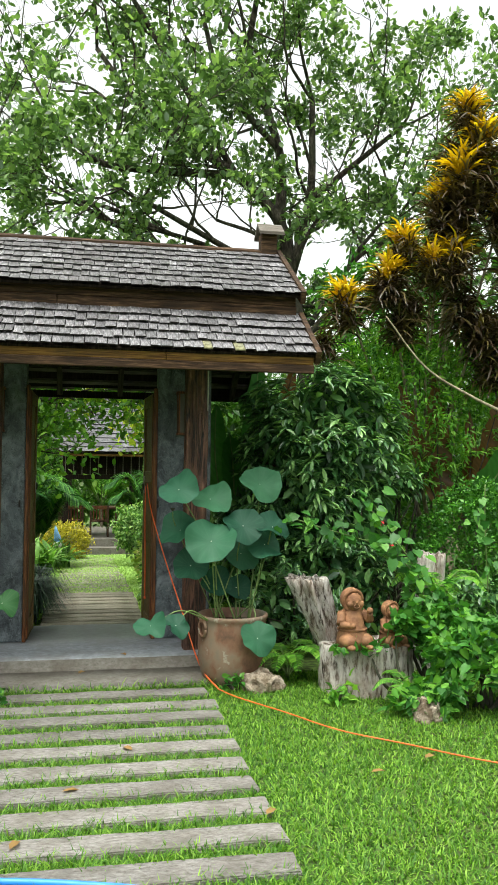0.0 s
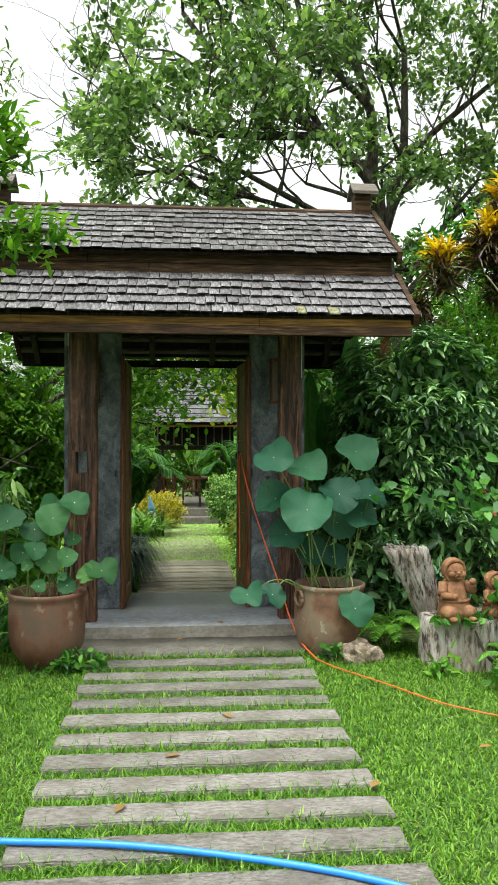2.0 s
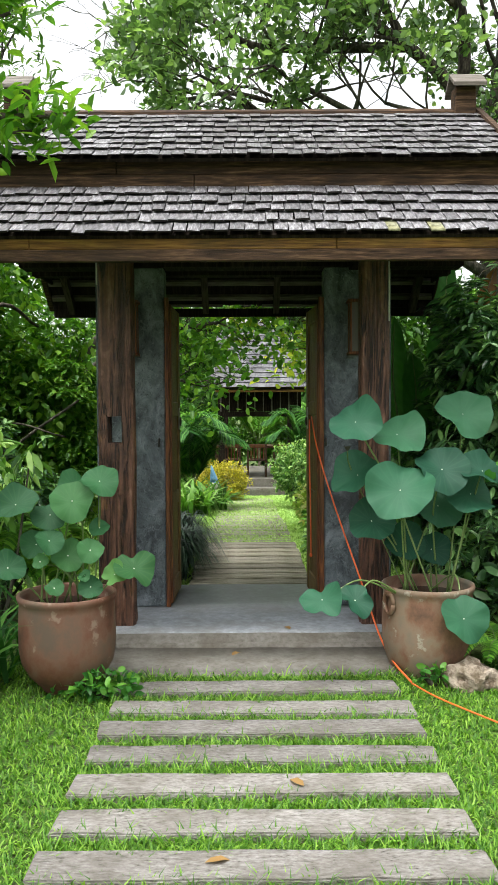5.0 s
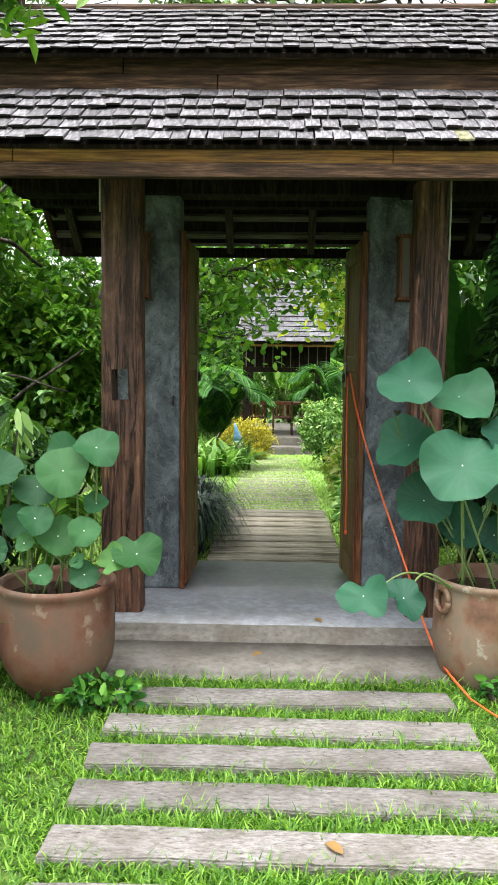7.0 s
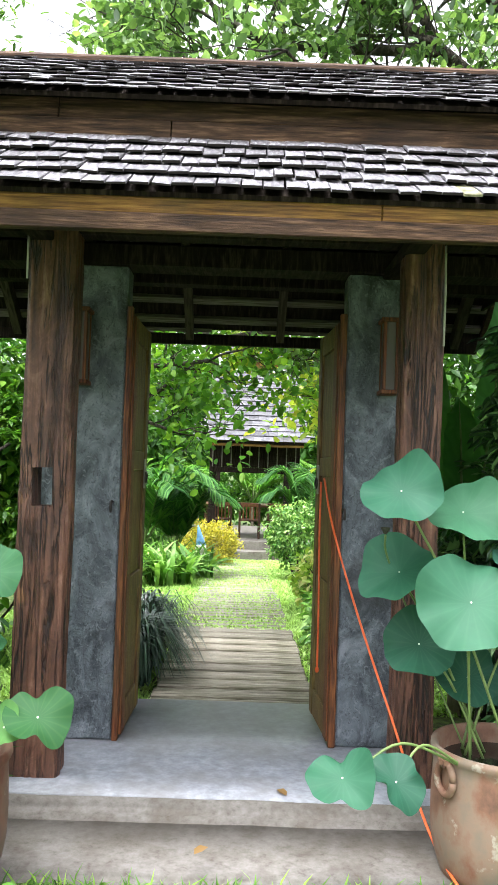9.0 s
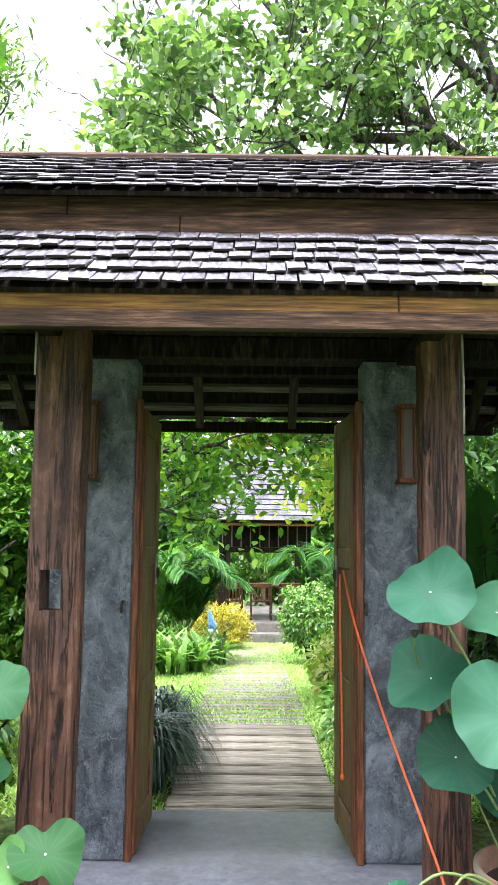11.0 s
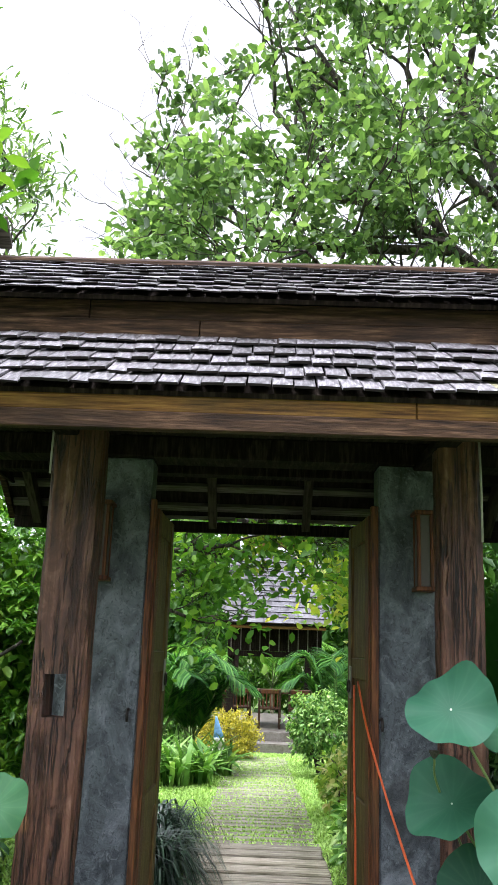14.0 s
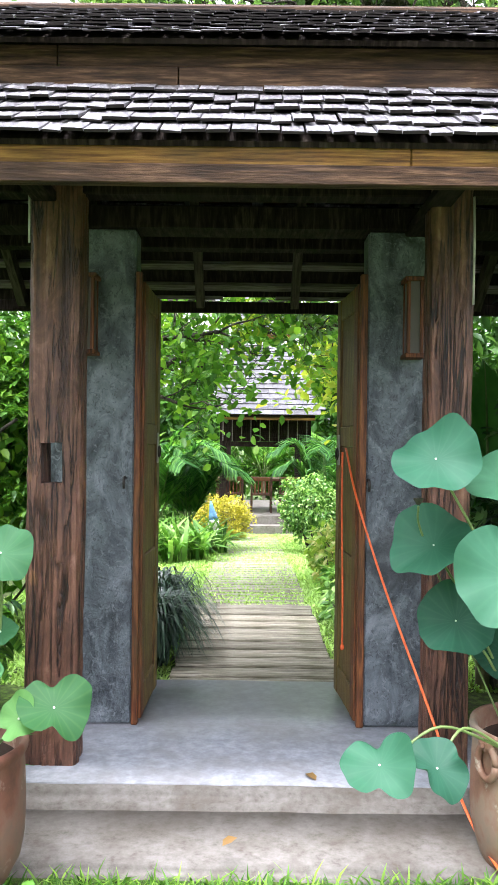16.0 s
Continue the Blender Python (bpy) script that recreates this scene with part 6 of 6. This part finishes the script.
def garden_gnome(at):
    """A small painted garden ornament: a plain seated shape with a pointed blue cap."""
    bm = bmesh.new()
    blob(bm, (0, 0, 0.16), 0.15, (1, 0.9, 1.1))
    blob(bm, (0, -0.02, 0.38), 0.1)
    limb(bm, (0, 0, 0.42), (-0.06, 0, 0.78), 0.095, 0.012)
    limb(bm, (-0.12, 0, 0.26), (-0.2, -0.08, 0.12), 0.05, 0.04)
    limb(bm, (0.12, 0, 0.26), (0.2, -0.08, 0.14), 0.05, 0.04)
    me_ob = part("garden_ornament", bm, M_WHITE, None, "", True)
    me_ob.data.materials.append(M_BLUE)
    for p in me_ob.data.polygons:
        if p.center.z > 0.44:
            p.material_index = 1
    me_ob.location = at
    return tagged(me_ob, "small painted garden ornament with a blue pointed cap", "ornament")


garden_gnome((-0.62, 17.6, ground_z(17.6)))

# overhanging branches in the garden
big_tree("garden_tree", [
    ([(-2.6, 11.5, -0.08), (-2.4, 11.5, 1.6), (-1.6, 11.4, 2.5), (-0.8, 11.2, 2.85), (-0.15, 11.1, 2.75)], 0.09, 0.035),
    ([(-1.6, 11.4, 2.5), (-1.0, 11.6, 2.2), (-0.45, 11.6, 2.55)], 0.05, 0.02),
    ([(-2.4, 11.5, 1.6), (-1.7, 11.9, 2.2), (-1.0, 12.0, 2.3)], 0.05, 0.02),
    ([(-1.6, 11.4, 2.5), (-0.9, 11.2, 2.46), (-0.3, 11.1, 2.52)], 0.035, 0.02),
    ([(-1.6, 11.4, 2.5), (-1.1, 11.2, 2.0), (-0.65, 11.1, 1.8)], 0.03, 0.015),
    ([(-0.15, 11.1, 2.75), (0.2, 11.0, 2.8), (0.5, 11.0, 2.7)], 0.03, 0.014),
], L_TREE2, 0.12, 121, "garden tree with low leafy branches over the path", 2, 2, 0.5, (-2.6, 11.5, -0.08))
big_tree("yellow_leaved_tree", [
    ([(2.4, 12.2, -0.1), (2.2, 12.2, 1.6), (1.5, 12.1, 2.6), (0.9, 12.0, 2.9)], 0.08, 0.03),
    ([(2.2, 12.2, 1.6), (1.6, 12.2, 2.2), (1.1, 12.2, 2.3)], 0.05, 0.02),
    ([(1.5, 12.1, 2.6), (0.9, 11.8, 2.7), (0.5, 11.7, 2.65)], 0.03, 0.015),
], L_YELLOWTREE, 0.15, 122, "small tree with yellow-green leaves over the path", 2, 2, 0.5, (2.4, 12.2, -0.1))

# ---- pavilion ----
pav = empty("pavilion", (0.3, 24, -0.57), "open garden pavilion with a tiled wooden roof", "pavilion", kind="structure")
FZ = -0.18
box("base_step", -1.3, 21.1, -0.65, 1.9, 26, FZ, M_STEP, pav, "grey concrete pavilion step", bevel=0.02, segs=2)
box("base_step", -0.05, 20.6, -0.65, 1.1, 21.098, -0.36, M_STEP, pav, "", bevel=0.02, segs=2)
# Pavilion posts, beam and valance use the wood with shade in its colour.
for x in (-0.6, 1.3):
    for yy in (21.72, 25.2):
        box("post", x - 0.08, yy - 0.08, FZ, x + 0.08, yy + 0.08, 2.0, M_SHADE_WOOD, pav, bevel=0.01)
box("eave_board", -0.72, 20.9, 1.93, 1.42, 20.96, 2.05, M_YELLOW, pav)
box("beam", -0.68, 21.5, 1.34, 1.38, 21.62, 1.46, M_SHADE_WOOD, pav)
for i in range(10):
    x = -0.62 + i * 0.21
    box("valance_slat", x, 21.47, 1.462, x + 0.025, 21.498, 1.97, M_BATTEN, pav, bevel=0.003)
for i in range(11):
    z = 1.49 + i * 0.043
    box("valance_lath", -0.66, 21.485, z, 1.36, 21.499, z + 0.022, M_SHADE_WOOD, pav, bevel=0.002)
box("valance", -0.68, 21.5, 1.462, 1.38, 21.54, 1.97, M_SHADE_WOOD, pav)
rg = rnd(130)


def tiled_roof(x0, x1, y, z, ang, courses, expo, seed, name):
    rg = rnd(seed)
    V, F = [], []
    for c in range(courses):
        x = x0
        while x < x1:
            w = rg.uniform(0.16, 0.24)
            v, f = shingle_mesh(w, expo * 1.5, 0.022, int(rg.integers(1e6)))
            b = len(V)
            V += [slope_pt(x + w / 2 + q[0], y, z, c * expo + q[1], 0.02 + q[2], ang) for q in v]
            F += [tuple(b + k for k in q) for q in f]
            x += w
    butted(tagged(raw(name, V, F, M_ROOFGREY, pav, "grey weathered shingles"), kind="stuff"))


tiled_roof(-0.75, 1.45, 20.85, 2.02, radians(38), 14, 0.2, 131, "roof_shingles")
tiled_roof(-0.45, 1.1, 23.2, 4.15, radians(38), 12, 0.2, 132, "upper_roof_shingles")
sloped_board("roof_deck", -0.72, 1.42, 20.85, 2.0, 0.02, 3.0, -0.03, 0.0, radians(38), M_SHADE_WOOD, parent=pav)
sloped_board("roof_deck", -0.42, 1.07, 23.2, 4.13, 0.02, 2.6, -0.03, 0.0, radians(38), M_SHADE_WOOD, parent=pav)
box("upper_fascia", -0.45, 23.25, 3.95, 1.1, 23.3, 4.12, M_YELLOW, pav)


def dining_chair(at, yaw):
    thing = empty("wooden_chair", (0, 0, 0), "dark wooden slatted chair on the pavilion floor", "chair", "pavilion chairs")
    w, d, sh, h = 0.5, 0.46, 0.40, 0.82
    box("seat", -w / 2, -d / 2, sh, w / 2, d / 2, sh + 0.04, M_BEAM, thing)
    for x in (-w / 2, w / 2 - 0.05):
        box("leg", x, -d / 2, 0, x + 0.05, -d / 2 + 0.05, h, M_BEAM, thing)
        box("leg", x, d / 2 - 0.05, 0, x + 0.05, d / 2, sh, M_BEAM, thing)
        box("armrest", x - 0.005, -d / 2 + 0.052, 0.6, x + 0.055, d / 2, 0.635, M_BEAM, thing)
    box("back_rail", -w / 2 + 0.052, -d / 2 + 0.005, h - 0.08, w / 2 - 0.052, -d / 2 + 0.04, h, M_JAMB, thing)
    for k in range(5):
        x = -w / 2 + 0.085 + k * 0.08
        box("back_slat", x, -d / 2 + 0.012, sh + 0.042, x + 0.03, -d / 2 + 0.03, h - 0.082, M_JAMB, thing)
    thing.matrix_basis = Matrix.Translation(at) @ Matrix.Rotation(yaw, 4, "Z")
    return thing


ch = dining_chair((0.28, 22.0, FZ), 0)
for x, yy, a in ((-0.4, 22.1, 0.1), (0.95, 22.05, -0.05)):
    copy_thing(ch, Matrix.Translation((x, yy, FZ)) @ Matrix.Rotation(a, 4, "Z"))
table = empty("dining_table", (0.3, 22.9, FZ), "long dark wooden dining table under the pavilion", "table")
box("tabletop", -0.9, 22.4, FZ + 0.70, 1.5, 23.4, FZ + 0.76, M_JAMB, table, bevel=0.01)
for x in (-0.8, 1.32):
    for yy in (22.5, 23.22):
        box("leg", x, yy, FZ, x + 0.08, yy + 0.08, FZ + 0.698, M_BEAM, table)

# ---- screens of green that close the garden ----
def woods(name, boxes, n, L, W, mat, seed, label, shape=DIAMOND):
    rg = rnd(seed)
    P = []
    for (x0, y0, z0, x1, y1, z1) in boxes:
        q = rg.random((n, 3)) * np.array((x1 - x0, y1 - y0, z1 - z0)) + np.array((x0, y0, z0))
        keep = np.array([noise.noise(Vector(v) * 0.9) > -0.18 + 0.35 * ((v[2] - z0) / (z1 - z0)) ** 3 for v in q])
        P.append(q[keep])
    P = np.concatenate(P)
    ob = leaves(name, P, rg.normal(0, 0.7, (len(P), 3)) + np.array((0, -0.2, -0.25)), L * rg.uniform(0.6, 1.2, len(P)), W * rg.uniform(0.7, 1.1, len(P)), mat, None, shape, seed)
    return tagged(ob, label, "foliage", kind="stuff")


woods("garden_thicket", [(-5.5, 9.2, 0.0, -1.8, 10.4, 4.4), (-6, 16, -0.5, -1.6, 18, 3.8), (1.9, 10.0, 0, 5.5, 11.4, 3.0), (1.9, 17, -0.5, 6, 19, 4.2)], 6500, 0.16, 0.075, L_FAR, 141, "thick green garden foliage")
woods("far_woods", [(-16, 28, -0.6, 16, 32, 6.5), (-7, 29, -0.6, 7, 30.5, 4.5), (-5, 26.6, -0.6, -0.9, 28, 5.5), (1.8, 26.6, -0.6, 5, 28, 5.5), (-9, 10, 0, -5.5, 28, 5.0), (5.5, 9, 0, 10, 28, 5.0)], 13000, 0.34, 0.17, L_FAR, 142, "distant dark green trees")
woods("near_border", [(-6, 3.5, 0, -3.2, 8.5, 2.6), (4.2, 5.5, 0, 7, 8.5, 3.6), (2.2, 8.6, 0.2, 5.2, 9.6, 3.6), (1.2, 8.7, 0, 2.4, 9.8, 3.0)], 5000, 0.14, 0.06, L_FAR, 143, "green border foliage beside the lawn")

# ---- sleepers across the front lawn ----
path_near = empty("sleeper_path", (0.085, 4, 0), "path of silvered timber sleepers set in grass", "path", kind="structure")
PLANKS = []
for i in range(6):
    bm = box_bm(-0.735, -0.087, -0.06, 0.735, 0.087, 0.03, bevel=0.0, cuts=26)
    for v in bm.verts:
        e = noise.noise(Vector((v.co.x * 5, i * 3.1, v.co.y * 9)))
        v.co.y += 0.007 * e * (1 if v.co.y > 0 else -1) + 0.006 * noise.noise(Vector((v.co.x * 1.3, i * 2.0, 0)))
        v.co.z += 0.005 * noise.noise(Vector((v.co.x * 4, v.co.y * 20, i)))
        if abs(v.co.x) > 0.73:
            v.co.x += 0.018 * noise.noise(Vector((v.co.y * 14, i * 5.0, v.co.x)))
    es = [e for e in bm.edges if len(e.link_faces) == 2 and e.calc_face_angle(0) > 0.7]
    bmesh.ops.bevel(bm, geom=es, offset=0.006, segments=2, affect="EDGES")
    me = bpy.data.meshes.new("plank")
    bm.to_mesh(me)
    bm.free()
    me.materials.append(M_PLANK)
    PLANKS.append(me)
SLEEPERS = [5.57, 5.285, 5.02, 4.755, 4.465, 4.185, 3.905, 3.635, 3.365, 3.085, 2.8, 2.52, 2.24, 1.96, 1.68, 1.4, 1.12, 0.84]
rg = rnd(150)
for i, y in enumerate(SLEEPERS):
    ob = new("plank", PLANKS[i % 6])
    ob.matrix_basis = Matrix.Translation((0.085 + rg.normal(0, 0.012), y, rg.normal(0, 0.003))) @ Matrix.Rotation(rg.normal(0, 0.006), 4, "Z") @ Matrix.Rotation(math.pi * (i % 2), 4, "Z")
    attach(ob, path_near)


# ---- grass ----
def grass(name, n, x0, x1, y0, y1, L, W, seed, keep, label, mat=L_GRASS):
    rg = rnd(seed)
    P = np.stack([rg.uniform(x0, x1, n), rg.uniform(y0, y1, n), np.zeros(n)], 1)
    P = P[keep(P, rg)]
    n = len(P)
    P[:, 2] = [ground_z(v) - 0.005 for v in P[:, 1]]
    a, el = rg.random(n) * 6.28, rg.uniform(0.1, 1.15, n)
    D = np.stack([np.cos(a) * np.cos(el), np.sin(a) * np.cos(el), np.sin(el)], 1)
    ob = leaves(name, P, D, L * rg.uniform(0.5, 1.15, n), W * rg.uniform(0.7, 1.2, n), mat, None, BLADE, seed, spread=0.2)
    return tagged(ob, label, "grass", kind="stuff")


S = np.array(SLEEPERS)


def near_keep(P, rg):
    inpath = (P[:, 0] > -0.64) & (P[:, 0] < 0.81) & (P[:, 1] < 5.68)
    gap = np.min(np.abs(P[:, 1:2] - S[None, :]), 1)
    ok = ~inpath | ((gap > 0.078) & (rg.random(len(P)) < 0.9))
    ok &= ~((P[:, 1] > 5.79) & (np.abs(P[:, 0]) < 1.0))
    return ok


grass("lawn_grass", 170000, -2.6, 3.4, 2.3, 6.1, 0.043, 0.0068, 160, near_keep, "short broad-bladed green lawn grass")
def gap_keep(P, rg):
    return np.min(np.abs(P[:, 1:2] - S[None, :]), 1) > 0.072


grass("gap_grass", 42000, -0.66, 0.83, 2.3, 5.72, 0.07, 0.006, 163, gap_keep, "grass growing between the timber sleepers")
def lap_keep(P, rg):
    d = np.min(np.abs(P[:, 1:2] - S[None, :]), 1)
    patch = np.array([noise.noise(Vector((p[0] * 5, p[1] * 9, 0))) for p in P])
    return (d > 0.048) & (d < 0.09) & (patch > -0.02)


grass("lapping_grass", 30000, -0.66, 0.83, 2.3, 5.72, 0.075, 0.006, 165, lap_keep, "grass lapping over the edges of the sleepers")
grass("edge_grass", 1400, -0.95, 0.95, 5.70, 5.80, 0.09, 0.009, 161, lambda P, rg: rg.random(len(P)) < 0.5, "tufts of grass along the concrete step")


def far_keep(P, rg):
    inpath = np.abs(P[:, 0] - 0.055) < 0.52
    ph = np.abs(((P[:, 1] - 7.82 + 0.1075) % 0.215) - 0.1075)
    return (P[:, 1] > 7.9) & (~inpath | ((P[:, 1] > 9.95) & (ph > 0.08)))


def board_keep(P, rg):
    ph = np.abs(((P[:, 1] - 7.82 + 0.1075) % 0.215) - 0.1075)
    return (ph > 0.06) | (rg.random(len(P)) < np.clip((P[:, 1] - 11) / 7, 0.05, 0.8))


# Both garden fields use the blade colour raised to look sunlit.
grass("boardwalk_grass", 36000, -0.47, 0.58, 10.0, 20.5, 0.054, 0.014, 164, board_keep, "grass growing through the boardwalk, sunlight put into its colour", L_GRASS_LIT)
grass("garden_grass", 150000, -2.2, 2.2, 7.9, 21, 0.062, 0.016, 162, far_keep, "mown green garden grass, sunlight put into its colour", L_GRASS_LIT)

# fallen leaves
rg = rnd(170)
for i, (x, y, yaw) in enumerate([(-0.1, 3.9, 0.3), (-0.28, 3.35, 1.2), (0.25, 4.42, 2.2), (0.78, 3.5, 0.8), (1.4, 3.9, 0.2), (-0.05, 5.82, 1.0), (0.3, 6.35, 2.0), (1.75, 4.05, 0.5)]):
    z = 0.04 if y < 5.7 else 0.118
    lf = leaves("fallen_leaf", [(x, y, z)], [(math.cos(yaw), math.sin(yaw), 0.05)], 0.085, 0.04, M_DEAD, None, OVAL, 170 + i, spread=0.05)
    tagged(lf, "dry curled brown fallen leaf", "leaf", "fallen leaves")
